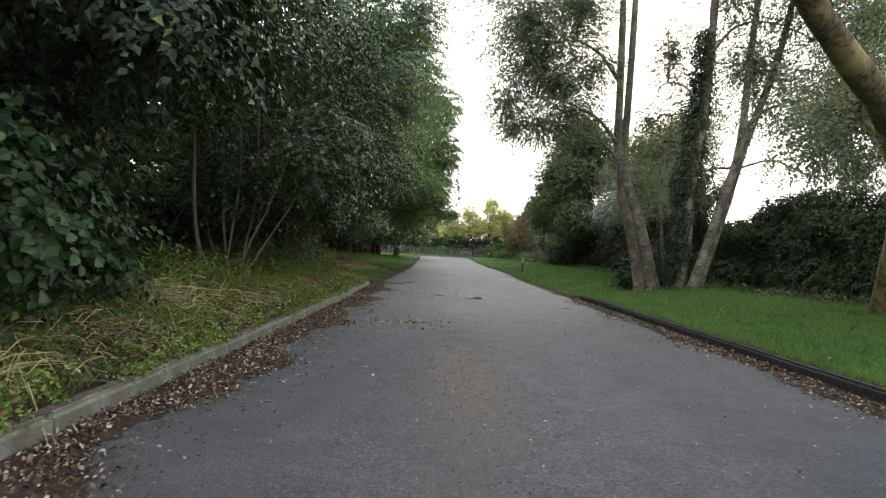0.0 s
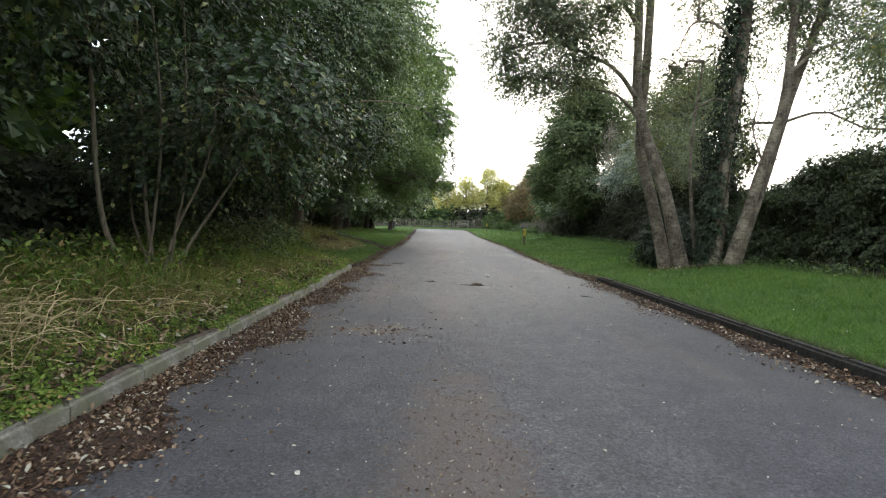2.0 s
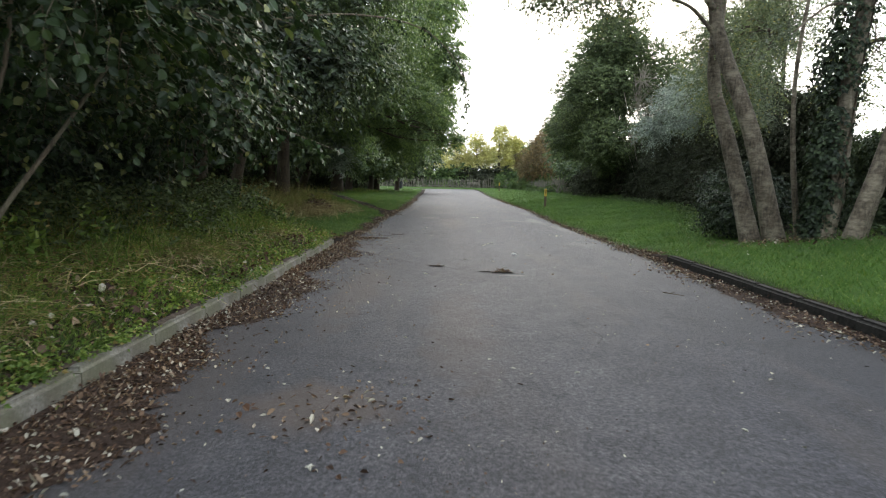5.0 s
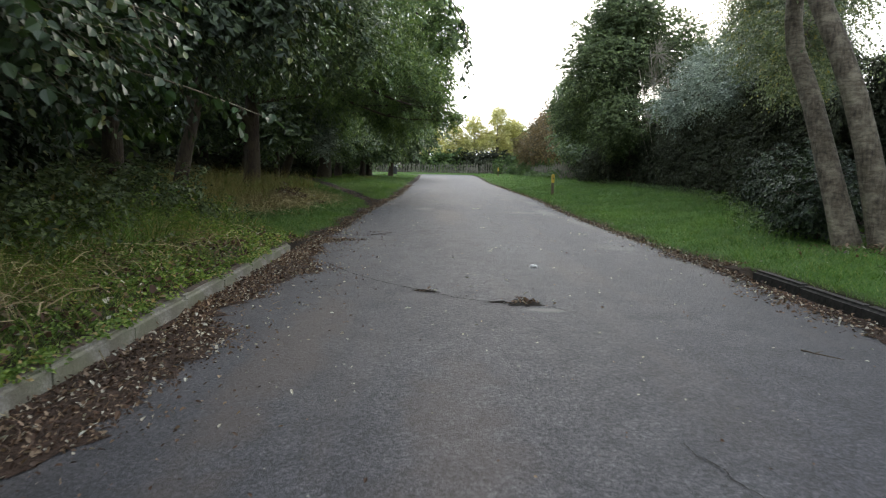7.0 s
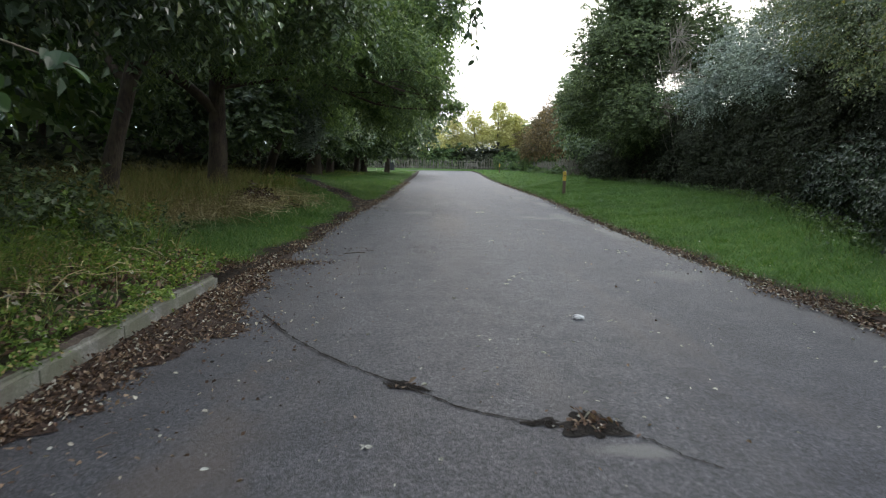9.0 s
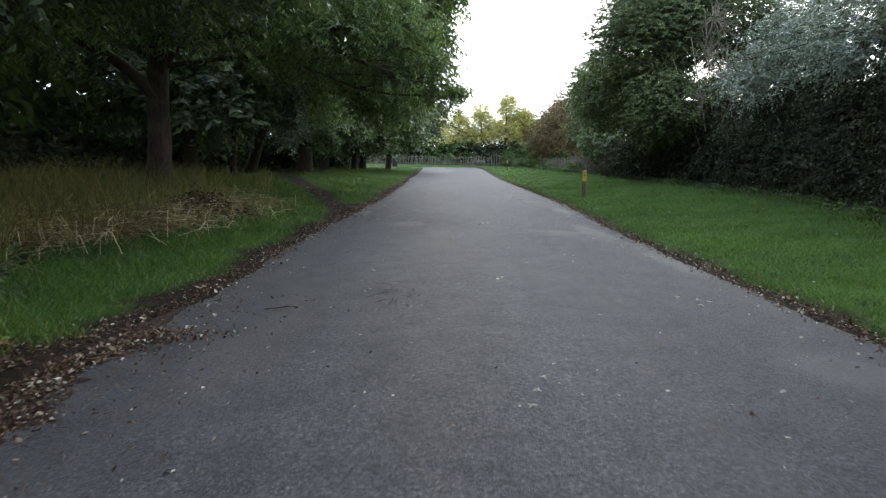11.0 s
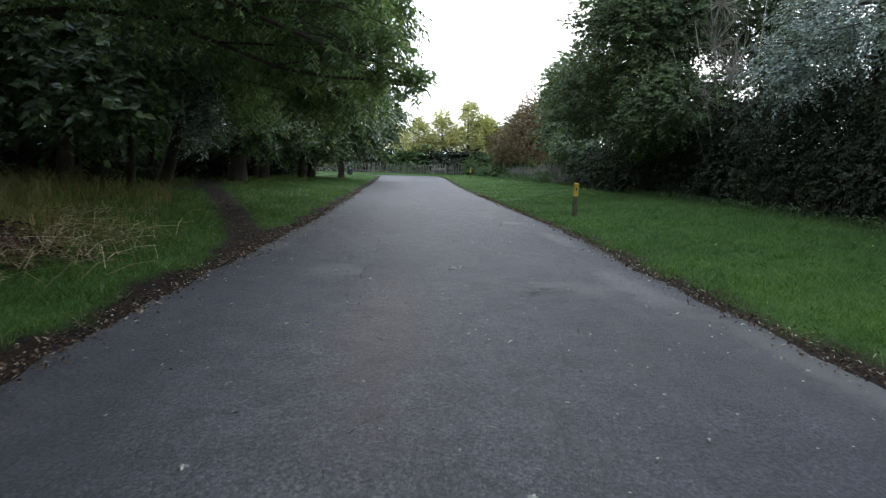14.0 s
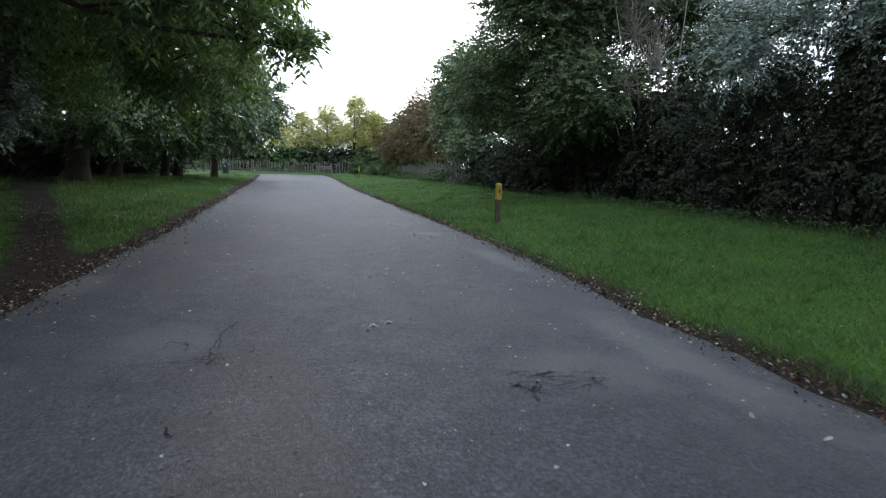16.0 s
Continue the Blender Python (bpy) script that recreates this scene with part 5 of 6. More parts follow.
def lawn_right():
    rng = np.random.default_rng(201)
    b = Buf()
    clump = wave(rng, 2.0)
    for y0, y1, per, h, w in ((0, 9, 1500, 0.060, 0.005), (9, 20, 1500, 0.055, 0.006), (20, 30, 2000, 0.050, 0.006), (30, 42, 900, 0.055, 0.009), (42, 60, 260, 0.05, 0.015), (60, 98, 60, 0.05, 0.026)):
        wide = 7.5
        n = int(per * wide * (y1 - y0))
        x, y = scatter(rng, n, 3.0, 3.0 + wide, y0, y1)
        g = road_gap(x, y)
        bare = np.where(y > 15.5, 0.20 - 0.06 * step(27, 33, y) + 0.07 * np.sin(y * 2.3) + 0.05 * np.sin(y * 7.1) + 0.04 * np.sin(y * 17.0), 0.08)
        keep = (g > bare) & (x < hedge_front(y) + 0.3) & (rng.uniform(0, 1, n) < 0.35 + 2.5 * (g - bare))
        x, y = x[keep], y[keep]
        tuft = 1 + 0.22 * clump(np.stack([x, y, 0 * x], -1)) + 0.25 * rng.uniform(-1, 1, len(x)) + 0.7 * (rng.uniform(0, 1, len(x)) > 0.985)
        blades(b, rng, x, y, h * tuft, w * 1.15, 1.7, True)
    # coarse tussocks that stand out of the turf
    m = 1500
    cx, cy = rng.uniform(3.5, 8.5, m), 1 + 45 * rng.uniform(0, 1, m) ** 1.2
    ok = cx < hedge_front(cy)
    cx, cy = cx[ok], cy[ok]
    k = np.repeat(np.arange(len(cx)), 34)
    spread = rng.uniform(0.02, 0.09, len(cx))[k]
    blades(b, rng, cx[k] + rng.normal(0, 1, len(k)) * spread, cy[k] + rng.normal(0, 1, len(k)) * spread, rng.uniform(0.05, 0.11, len(cx))[k], 0.007, 1.6, True)
    # taller tufts along the verge's edge and behind the kerb
    n = 9000
    y = rng.uniform(-1, 42, n)
    clumpy = np.sin(y * 3.1) + np.sin(y * 7.7) + np.sin(y * 1.3)
    y = y[clumpy + rng.normal(0, 0.5, n) > 0.3]
    x = edge_right(y) + np.where(y < 15, 0.13, 0.20 - 0.06 * step(27, 33, y)) + np.abs(rng.normal(0, 0.09, len(y)))
    blades(b, rng, x, y, 0.085, 0.006, 1.3, True)
    tagged(b.link("grass", GRASS), "short bright green mown grass on the verge", "grass", kind="stuff")


def hedge_foot():
    """Coarse weeds and tussocks where the mower stops short of the hedge."""
    rng = np.random.default_rng(211)
    b = Buf()
    n = 5200
    y = rng.uniform(6, 58, n)
    x = hedge_front(y) + rng.normal(0.1, 0.35, n)
    blades(b, rng, x, y, 0.18 * rng.uniform(0.4, 1.3, n), 0.016, 0.9)
    x2, y2 = hedge_front(y[:700]) + rng.normal(0.2, 0.3, 700), y[:700]
    sprays(b, rng, np.stack([x2, y2, ground_z(x2, y2)], -1), np.stack([rng.normal(-0.3, 0.4, 700), rng.normal(0, 0.4, 700), np.ones(700)], -1), 0.35, 8, 0.08, 0.05, 0.4, hang=0.1)
    tagged(b.link("hedge_weeds", FARLEAF), "coarse weeds along the foot of the hedge", "weeds", kind="stuff")


def lawn_left():
    rng = np.random.default_rng(202)
    b = Buf()
    for y0, y1, per, h, w in ((16.6, 24, 2200, 0.075, 0.006), (24, 34, 1700, 0.075, 0.007), (34, 48, 560, 0.08, 0.012), (48, 88, 110, 0.05, 0.022)):
        n = int(per * 4.4 * (y1 - y0))
        x, y = scatter(rng, n, -6.4, -2.0, y0, y1)
        g = road_gap(x, y)
        bare = 0.32 + 0.10 * np.sin(y * 2.3) + 0.06 * np.sin(y * 7.1)
        keep = (g > bare) & (rng.uniform(0, 1, n) < 0.3 + 2.5 * (g - bare)) & (path_gap(x, y) > 0.36 + 0.07 * np.sin(y * 5)) & (mouth(x, y) > 0.95 + 0.12 * np.sin(y * 6))
        keep &= (g < 2.2 + 0.4 * np.sin(y)) | (y > 26) & (rng.uniform(0, 1, n) < 0.7)
        x, y = x[keep], y[keep]
        blades(b, rng, x, y, h * (1 + 0.4 * np.sin(x * 5.1) * np.sin(y * 4.3)), w * 1.15, 1.6, True)
    tagged(b.link("grass", GRASS), "green grass on the wooded verge", "grass", kind="stuff")


def rough_left():
    """Long grass, weeds and dead stalks behind the kerb."""
    rng = np.random.default_rng(203)
    b = Buf()
    n = 90000
    d, y = scatter(rng, n, 0.0, 2.8, -3.0, 18.5)
    x = edge_left(y) - 0.14 - d
    patch = 0.5 + 0.5 * np.sin(x * 2.3 + 1.1 * np.sin(y * 1.3)) * np.sin(y * 1.9)
    keep = rng.uniform(0, 1, n) < np.clip(0.8 + d * 0.5, 0, 1) * (1 - step(2.0, 3.4, d)) * (0.45 + 0.55 * patch)
    x, y, d, patch = x[keep], y[keep], d[keep], patch[keep]
    blades(b, rng, x, y, (0.09 + 0.13 * step(0.1, 1.3, d)) * (0.6 + patch), 0.0062, 1.4, True)
    n = 5200
    d, y = scatter(rng, n, 0.7, 2.6, 7.5, 18.5)
    x = edge_left(y) - 0.14 - d
    tuft = np.sin(y * 1.9 + 2 * np.sin(x * 2.1)) + rng.normal(0, 0.5, n)
    x, y = x[tuft > 0.1], y[tuft > 0.1]
    blades(b, rng, x, y, 0.36, 0.011, 1.5)
    n = 16000
    x, y = scatter(rng, n, -11.0, -3.6, 18.0, 60.0)
    keep = (path_gap(x, y) > 0.6) & (x < -4.1 - 0.3 * np.sin(y * 1.3) + 0.03 * (y - 26) - 1.5 * (y > 36))
    blades(b, rng, x[keep], y[keep], 0.15, 0.014, 1.2)
    tall = Buf()
    for y0, y1, x0, x1, n, h in ((16.5, 21.0, -6.8, -3.7, 9000, 0.66), (20.5, 27.5, -8.5, -4.2, 17000, 0.72), (26.0, 35.0, -9.5, -4.9, 11000, 0.66), (10.5, 18.0, -5.8, -3.6, 7000, 0.6)):
        x, y = scatter(rng, n, x0, x1, y0, y1)
        thick = np.sin(x * 2.2 + 1.3 * np.sin(y * 0.9)) + np.sin(y * 1.7) + rng.normal(0, 0.6, n)
        keep = (path_gap(x, y) > 0.7) & (thick > -0.5) & (x < x1 - 0.35 - 0.3 * np.sin(y * 1.3))
        x, y = x[keep], y[keep]
        green = rng.uniform(0, 1, len(x)) < 0.45
        blades(tall, rng, x[~green], y[~green], h * rng.uniform(0.5, 1.2, (~green).sum()), 0.008, 1.1)
        blades(b, rng, x[green], y[green], 0.75 * h * rng.uniform(0.5, 1.2, green.sum()), 0.009, 1.2)
    tagged(tall.link("seeding_grass", LONGGRASS), "tall brownish seeding grass beneath the trees", "grass", kind="stuff")
    tagged(b.link("long_grass", WEED), "long rough grass under the trees", "grass", kind="stuff")
    # leafy weeds, thicker in patches
    b = Buf()
    n = 6200
    d, y = scatter(rng, n, 0.0, 2.3, -3.0, 18.0)
    x = edge_left(y) - 0.10 - d
    dense = np.sin(y * 2.1 + x) + 0.6 * np.sin(y * 5.3 - 2 * x)
    keep = rng.uniform(0, 1, n) < np.clip(0.75 + 0.4 * d, 0, 0.95) * np.clip(0.55 + 0.6 * dense, 0.15, 1)
    for cx, cy in ((-3.3, 11.9), (-3.7, 5.9), (-3.2, 8.0), (-3.5, 2.6), (-3.4, 9.2)):
        keep &= rng.uniform(0, 1, n) > 0.85 * np.exp(-((x - cx) ** 2 / 0.30 + (y - cy) ** 2 / 0.5))
    x, y, d = x[keep], y[keep], d[keep]
    a = rng.uniform(0, 6.28, len(x))
    dirs = np.stack([np.cos(a) * 0.5, np.sin(a) * 0.5, np.full(len(x), 1.0)], -1)
    for k in range(3):
        sprays(b, rng, np.stack([x, y, ground_z(x, y)], -1) + rng.normal(0, 0.03, (len(x), 3)) * [1, 1, 0], dirs + rng.normal(0, 0.35, dirs.shape), 0.10 + 0.05 * k, 7, 0.038, 0.026, 0.35, hang=0.0)
    # tufts that lean over the kerb
    y = rng.uniform(-3, 17.2, 1100)
    ok = np.sin(y * 1.7) + np.sin(y * 4.1) + rng.normal(0, 0.7, 1100) > 0.2
    y = y[ok]
    x = edge_left(y) - rng.uniform(0.08, 0.17, len(y))
    for k in range(3):
        sprays(b, rng, np.stack([x, y, np.full(len(y), 0.15)], -1), np.stack([rng.normal(0.5, 0.4, len(y)), rng.normal(0, 0.5, len(y)), np.full(len(y), 0.7)], -1), 0.12, 6, 0.034, 0.022, 0.5, hang=0.1)
    # taller dark shoots at the foot of the trees
    x, y = scatter(rng, 900, -5.6, -3.7, -2.0, 19.0)
    sprays(b, rng, np.stack([x, y, ground_z(x, y)], -1), np.stack([rng.normal(0, 0.3, 900), rng.normal(0, 0.3, 900), np.ones(900)], -1), 0.55, 9, 0.075, 0.045, 0.2, hang=0.0)
    tagged(b.link("weeds", WEED), "leafy green weeds behind the kerb", "weeds", kind="stuff")
    # brambles and nettles in the shade at the foot of the trees
    b = Buf()
    n = 3000
    x, y = scatter(rng, n, -6.6, -3.3, -2.0, 20.0)
    d = -2.5 - x
    keep = rng.uniform(0, 1, n) < step(0.7, 1.7, d) * (0.35 + 0.65 * (np.sin(y * 1.3 + x) > -0.3)) * ((y > 11.0) | (d > 2.3))
    x, y, d = x[keep], y[keep], d[keep]
    m = len(x)
    sprays(b, rng, np.stack([x, y, ground_z(x, y) + rng.uniform(0, 0.25, m) * step(0.9, 2.2, d)], -1), np.stack([rng.normal(0.15, 0.45, m), rng.normal(0, 0.45, m), np.ones(m)], -1), 0.42, 10, 0.075, 0.05, 0.35, hang=0.1)
    for k in range(70):                        # arching shoots, thick where the trees leave light
        cx, cy = rng.uniform(-5.4, -3.9), rng.uniform(11.2, 18.5)
        m = 16
        o = np.tile([cx, cy, float(ground_z(cx, cy))], (m, 1)) + rng.normal(0, 0.16, (m, 3)) * [1, 1, 0]
        o[:, 2] += rng.uniform(0, 0.55, m)
        sprays(b, rng, o, rng.normal(0, 0.55, (m, 3)) + [0.25, -0.1, 0.8], 0.55, 11, 0.070, 0.046, 0.55, hang=0.15)
    tagged(b.link("brambles", OLIVE), "dark green brambles at the foot of the trees", "brambles", kind="stuff")
    # dead stalks, lying in drifts among the weeds
    b = Buf()
    for cx, cy, n, spread, length, rise, turn in (
            (-3.3, 11.9, 300, 0.40, 0.55, 0.09, 0.3), (-3.7, 5.9, 420, 0.30, 0.65, 0.28, 0.9), (-3.2, 8.0, 380, 0.45, 0.5, 0.12, 0.5), (-3.7, 10.0, 220, 0.5, 0.5, 0.14, 0.4), (-4.9, 22.2, 1100, 0.55, 0.8, 0.36, 0.2), (-4.7, 23.4, 700, 0.5, 0.8, 0.34, 0.3), (-5.2, 20.8, 450, 0.6, 0.8, 0.3, 0.4), (-4.5, 24.0, 700, 0.5, 0.8, 0.3, 0.2), (-4.5, 26.6, 900, 0.7, 0.8, 0.3, 0.4),
            (-5.4, 23.5, 460, 0.9, 0.7, 0.25, 0.1), (-3.3, 4.4, 200, 0.30, 0.5, 0.10, 0.7), (-3.5, 2.6, 260, 0.35, 0.55, 0.2, 1.0), (-5.3, 29.5, 220, 0.7, 0.6, 0.2, 0.3), (-3.3, 9.0, 200, 0.45, 0.5, 0.08, -0.3),
            (-3.2, 15.2, 90, 0.4, 0.5, 0.06, 0.2), (-3.3, 12.1, 260, 0.4, 0.6, 0.16, 0.1), (-3.15, 15.5, 70, 0.4, 0.5, 0.12, 0.2), (-6.5, 27.0, 360, 1.1, 0.7, 0.3, 0.4), (-3.1, 0.8, 180, 0.35, 0.5, 0.12, 0.6), (-3.6, 13.8, 200, 0.5, 0.6, 0.10, 0.1), (-5.2, 20.2, 300, 0.6, 0.6, 0.3, 0.5), (-4.4, 7.6, 220, 0.4, 0.6, 0.35, 0.6)):
        x, y = rng.normal(cx, spread, n), rng.normal(cy, spread * 1.4, n)
        ok = (x < -2.75) & (path_gap(x, y) > 0.7)
        stalks(b, rng, x[ok], y[ok], length * 1.25, rise * 0.5, math.pi - 0.6 * turn, 0.0075 if cy > 12 else 0.0052)
    n = 1600
    x, y = scatter(rng, n, -4.8, -2.95, -2.5, 18.0)
    stalks(b, rng, x, y, 0.20, 0.05, rng.uniform(0, 6.28, n), 0.006)
    n = 500
    x, y = scatter(rng, n, -7.0, -4.0, 19.0, 31.0)
    ok = path_gap(x, y) > 0.7
    blades(b, rng, x[ok], y[ok], 0.35, 0.008, 0.7)
    tagged(b.link("dead_grass", STRAW), "dry straw-coloured grass stalks lying in drifts", "dead grass", kind="stuff")


def stalks(buf, rng, x, y, length, rise, turn, width=0.007):
    """Long dry stalks that lie bent over one another."""
    n = len(x)
    a = turn + rng.normal(0, 0.95, n)
    L = length * rng.uniform(0.4, 1.3, n)
    d = np.stack([np.cos(a), np.sin(a), np.zeros(n)], -1) * L[:, None]
    sd = np.stack([-np.sin(a), np.cos(a), np.zeros(n)], -1) * (width * rng.uniform(0.5, 1.3, n))[:, None] * 0.5
    up = np.array([0, 0, 1.0]) * (rise * rng.uniform(0.2, 1.3, n))[:, None]
    p = np.stack([x, y, ground_z(x, y) + rng.uniform(0.02, 0.15, n)], -1)
    e = p + d
    e[:, 2] = ground_z(e[:, 0], e[:, 1]) + rng.uniform(0.02, 0.9, n) * up[:, 2]
    m1, m2 = p + (e - p) * 0.35 + up, p + (e - p) * 0.7 + up * 1.05
    v = np.stack([p - sd, p + sd, m1 - sd, m1 + sd, m2 - sd * .8, m2 + sd * .8, e], 1).reshape(-1, 3)
    v[:, 2] += np.tile([0, 0.004, 0, 0.004, 0, 0.004, 0], n)
    i = np.arange(n)[:, None] * 7
    n0 = buf.n
    buf.add(v, np.concatenate([i + np.array([[0, 1, 3, 2]]), i + np.array([[2, 3, 5, 4]])]))
    buf.f.append(i + np.array([[4, 5, 6]]) + n0)


def flat_leaves(buf, rng, x, y, z, size, tilt=0.35):
    n = len(x)
    a = rng.uniform(0, 6.283, n)
    s = size * rng.uniform(0.6, 1.4, n)
    ax = np.stack([np.cos(a), np.sin(a), rng.normal(0, tilt, n)], -1) * s[:, None]
    wd = np.stack([-np.sin(a), np.cos(a), rng.normal(0, tilt, n)], -1) * (s * rng.uniform(0.22, 0.8, n))[:, None] * 0.5
    p = np.stack([x, y, z], -1)
    lift = np.array([0, 0, 1.0]) * (s * rng.uniform(0.02, 0.25, n))[:, None]
    v = np.stack([p, p + ax * .3 + wd + lift, p + ax * .7 + wd * .8 + lift, p + ax, p + ax * .7 - wd * .8 + lift, p + ax * .3 - wd + lift], 1).reshape(-1, 3)
    i = np.arange(n)[:, None] * 6
    buf.add(v, np.concatenate([i + np.array([[0, 1, 2, 3]]), i + np.array([[0, 3, 4, 5]])]))


def gutter_dirt(side, y0, y1, width, seed):
    """Trodden leaf mould along the foot of a kerb, with a ragged edge."""
    rng = np.random.default_rng(seed)
    ys = np.arange(y0, y1, 0.08)
    w = width * (1 + 0.35 * np.sin(ys * 1.7) + 0.2 * np.sin(ys * 4.1) + rng.uniform(-0.25, 0.25, len(ys)))
    w *= step(y0, y0 + 1, ys) * (1 - step(y1 - 2.0, y1, ys)) + 0.02
    e = edge_left(ys) + 0.005 if side < 0 else edge_right(ys) - 0.005
    vs = np.concatenate([np.stack([e, ys, np.full(len(ys), 0.03)], -1), np.stack([e - side * w * 0.5, ys, 0.014 + rng.uniform(0, 0.006, len(ys))], -1), np.stack([e - side * w, ys, np.full(len(ys), 0.004)], -1)])
    n = len(ys)
    i = np.arange(n - 1)[:, None]
    f = np.concatenate([np.concatenate([i + k * n, i + 1 + k * n, i + 1 + (k + 1) * n, i + (k + 1) * n], 1) for k in range(2)])
    b = Buf()
    b.add(vs, f)
    tagged(b.link("gutter_dirt", MOULD), "brown leaf mould along the foot of the kerb", "dirt", kind="structure")


def kerb_soil(side, y0, y1, seed):
    """Earth and moss that has crept over the back of the kerb's top."""
    rng = np.random.default_rng(seed)
    ys = np.arange(y0, y1, 0.06)
    e = edge_left(ys) - 0.16 if side < 0 else edge_right(ys) + 0.16
    w = 0.085 + 0.02 * np.sin(ys * 2.7) + 0.012 * np.sin(ys * 6.1) + rng.uniform(-0.012, 0.012, len(ys)) + (0.02 if side < 0 else 0)
    n = len(ys)
    z = 0.152
    vs = np.concatenate([np.stack([e, ys, np.full(n, z - 0.05)], -1), np.stack([e - side * w * 0.6, ys, np.full(n, z + 0.014)], -1), np.stack([e - side * w, ys, np.full(n, z - 0.004)], -1)])
    i = np.arange(n - 1)[:, None]
    f = np.concatenate([np.concatenate([i + k * n, i + 1 + k * n, i + 1 + (k + 1) * n, i + (k + 1) * n], 1) for k in range(2)])
    b = Buf()
    b.add(vs, f)
    tagged(b.link("kerb_soil", SOIL), "dark soil crept over the top of the kerb", "dirt", kind="structure")


def fallen_leaves():
    kerb_soil(-1, -8, 17.2, 3)
    gutter_dirt(-1, -8, 19.5, 0.42, 1)
    gutter_dirt(1, -8, 15.6, 0.22, 2)
    rng = np.random.default_rng(204)
    b = Buf()
    # drifts against both kerbs
    n = 27000
    y = rng.uniform(-2, 18.8, n)
    w = 0.28 + 0.12 * np.sin(y * 1.7) + 0.08 * np.sin(y * 4.1)
    x = edge_left(y) + 0.02 + np.minimum(np.abs(rng.normal(0, 0.85, n)), rng.uniform(1.2, 2.0, n)) * w
    flat_leaves(b, rng, x, y, 0.012 + 0.05 * np.exp(-(x - edge_left(y)) * 5) * rng.uniform(0, 1, n), 0.026, 0.5)
    n = 2600
    y = rng.uniform(-2, 20, n)
    x = edge_left(y) + 0.1 + np.abs(rng.normal(0, 0.55, n))
    flat_leaves(b, rng, x, y, np.full(n, 0.012), 0.024)
    n = 7000
    y = rng.uniform(-2, 17.5, n)
    w = (0.17 + 0.07 * np.sin(y * 1.9)) * (1 - 0.5 * step(14.5, 16.5, y))
    x = edge_right(y) - 0.02 - np.abs(rng.normal(0, 1, n)) * w
    flat_leaves(b, rng, x, y, 0.012 + 0.05 * np.exp(-(edge_right(y) - x) * 5) * rng.uniform(0, 1, n), 0.031)
    # crumbs along the bare edges farther on
    n = 15000
    y = 16 + 32 * rng.uniform(0, 1, n) ** 1.4
    left = rng.uniform(0, 1, n) < 0.5
    off = rng.normal(0.13, 0.12, n)
    x = np.where(left, edge_left(y) - off, edge_right(y) + off)
    flat_leaves(b, rng, x, y, np.maximum(ground_z(x, y), 0.0) + 0.008, 0.028, 0.5)
    # thin patch of leaves in the road, and scattered ones
    x, y = rng.normal(-0.95, 0.30, 170), rng.normal(8.6, 0.35, 170)
    flat_leaves(b, rng, x, y, np.full(170, 0.012), 0.035)
    x, y = scatter(rng, 500, -2.3, 3.0, -1, 45)
    flat_leaves(b, rng, x, y, np.full(500, 0.012), 0.022)
    x, y = rng.normal(-0.36, 0.26, 2200), rng.normal(4.9, 1.5, 2200)
    flat_leaves(b, rng, x, y, np.full(2200, 0.012), 0.014)
    x, y = rng.normal(-0.2, 1.3, 300), rng.uniform(9, 32, 300)
    flat_leaves(b, rng, x, y, np.full(300, 0.012), 0.016)
    x, y = rng.normal(0.39, 0.08, 70), rng.normal(13.97, 0.07, 70)
    flat_leaves(b, rng, x, y, np.full(70, 0.02), 0.032, 0.6)
    x, y = rng.normal(-0.52, 0.06, 14), rng.normal(14.46, 0.03, 14)
    flat_leaves(b, rng, x, y, np.full(14, 0.018), 0.035, 0.4)
    # on the soil and weeds behind the kerb
    y = rng.uniform(-2, 18, 8000)
    x = edge_left(y) - 0.10 - np.abs(rng.normal(0, 0.9, 8000))
    flat_leaves(b, rng, x, y, ground_z(x, y) + rng.uniform(0.01, 0.07, 8000), 0.048, 0.5)
    # crumbs on the trodden path, and under the alder
    n = 1500
    y = rng.uniform(27.4, 38, n)
    x = np.interp(y, [27.6, 29.9, 33.2, 37.6], [-2.1, -2.66, -3.7, -5.2]) + rng.normal(0, 0.22, n)
    flat_leaves(b, rng, x, y, np.maximum(ground_z(x, y), 0) + 0.012, 0.026, 0.4)
    x, y = rng.normal(5.35, 0.45, 700), rng.normal(15.9, 0.5, 700)
    flat_leaves(b, rng, x, y, ground_z(x, y) + rng.uniform(0.02, 0.06, 700), 0.04, 0.5)
    # stalks and twiglets among the drift
    n = 420
    y = rng.uniform(-1, 18.5, n)
    x = edge_left(y) + 0.05 + np.abs(rng.normal(0, 0.3, n))
    a, ln = rng.uniform(0, 6.28, n), rng.uniform(0.03, 0.08, n)
    p = np.stack([x, y, np.full(n, 0.03)], -1)
    d = np.stack([np.cos(a) * ln, np.sin(a) * ln, rng.uniform(-0.01, 0.02, n)], -1)
    q = np.stack([-np.sin(a), np.cos(a), np.full(n, 0.5)], -1) * 0.002
    b.add(np.stack([p - q, p + q, p + d + q, p + d - q], 1).reshape(-1, 3), np.arange(n * 4).reshape(-1, 4))
    tagged(b.link("fallen_leaves", LITTER), "brown fallen leaves drifted against the kerbs", "leaves", kind="stuff")
    b = Buf()
    x, y = scatter(rng, 420, -2.2, 3.0, -1, 44)
    flat_leaves(b, rng, x, y, np.full(420, 0.013), 0.030, 0.2)
    x, y = scatter(rng, 900, -2.2, 3.0, -1, 32)
    flat_leaves(b, rng, x, y, np.full(900, 0.013), 0.016, 0.2)
    y = rng.uniform(-2, 40, 500)
    left = rng.uniform(0, 1, 500) < 0.55
    off = np.abs(rng.normal(0, 0.3, 500))
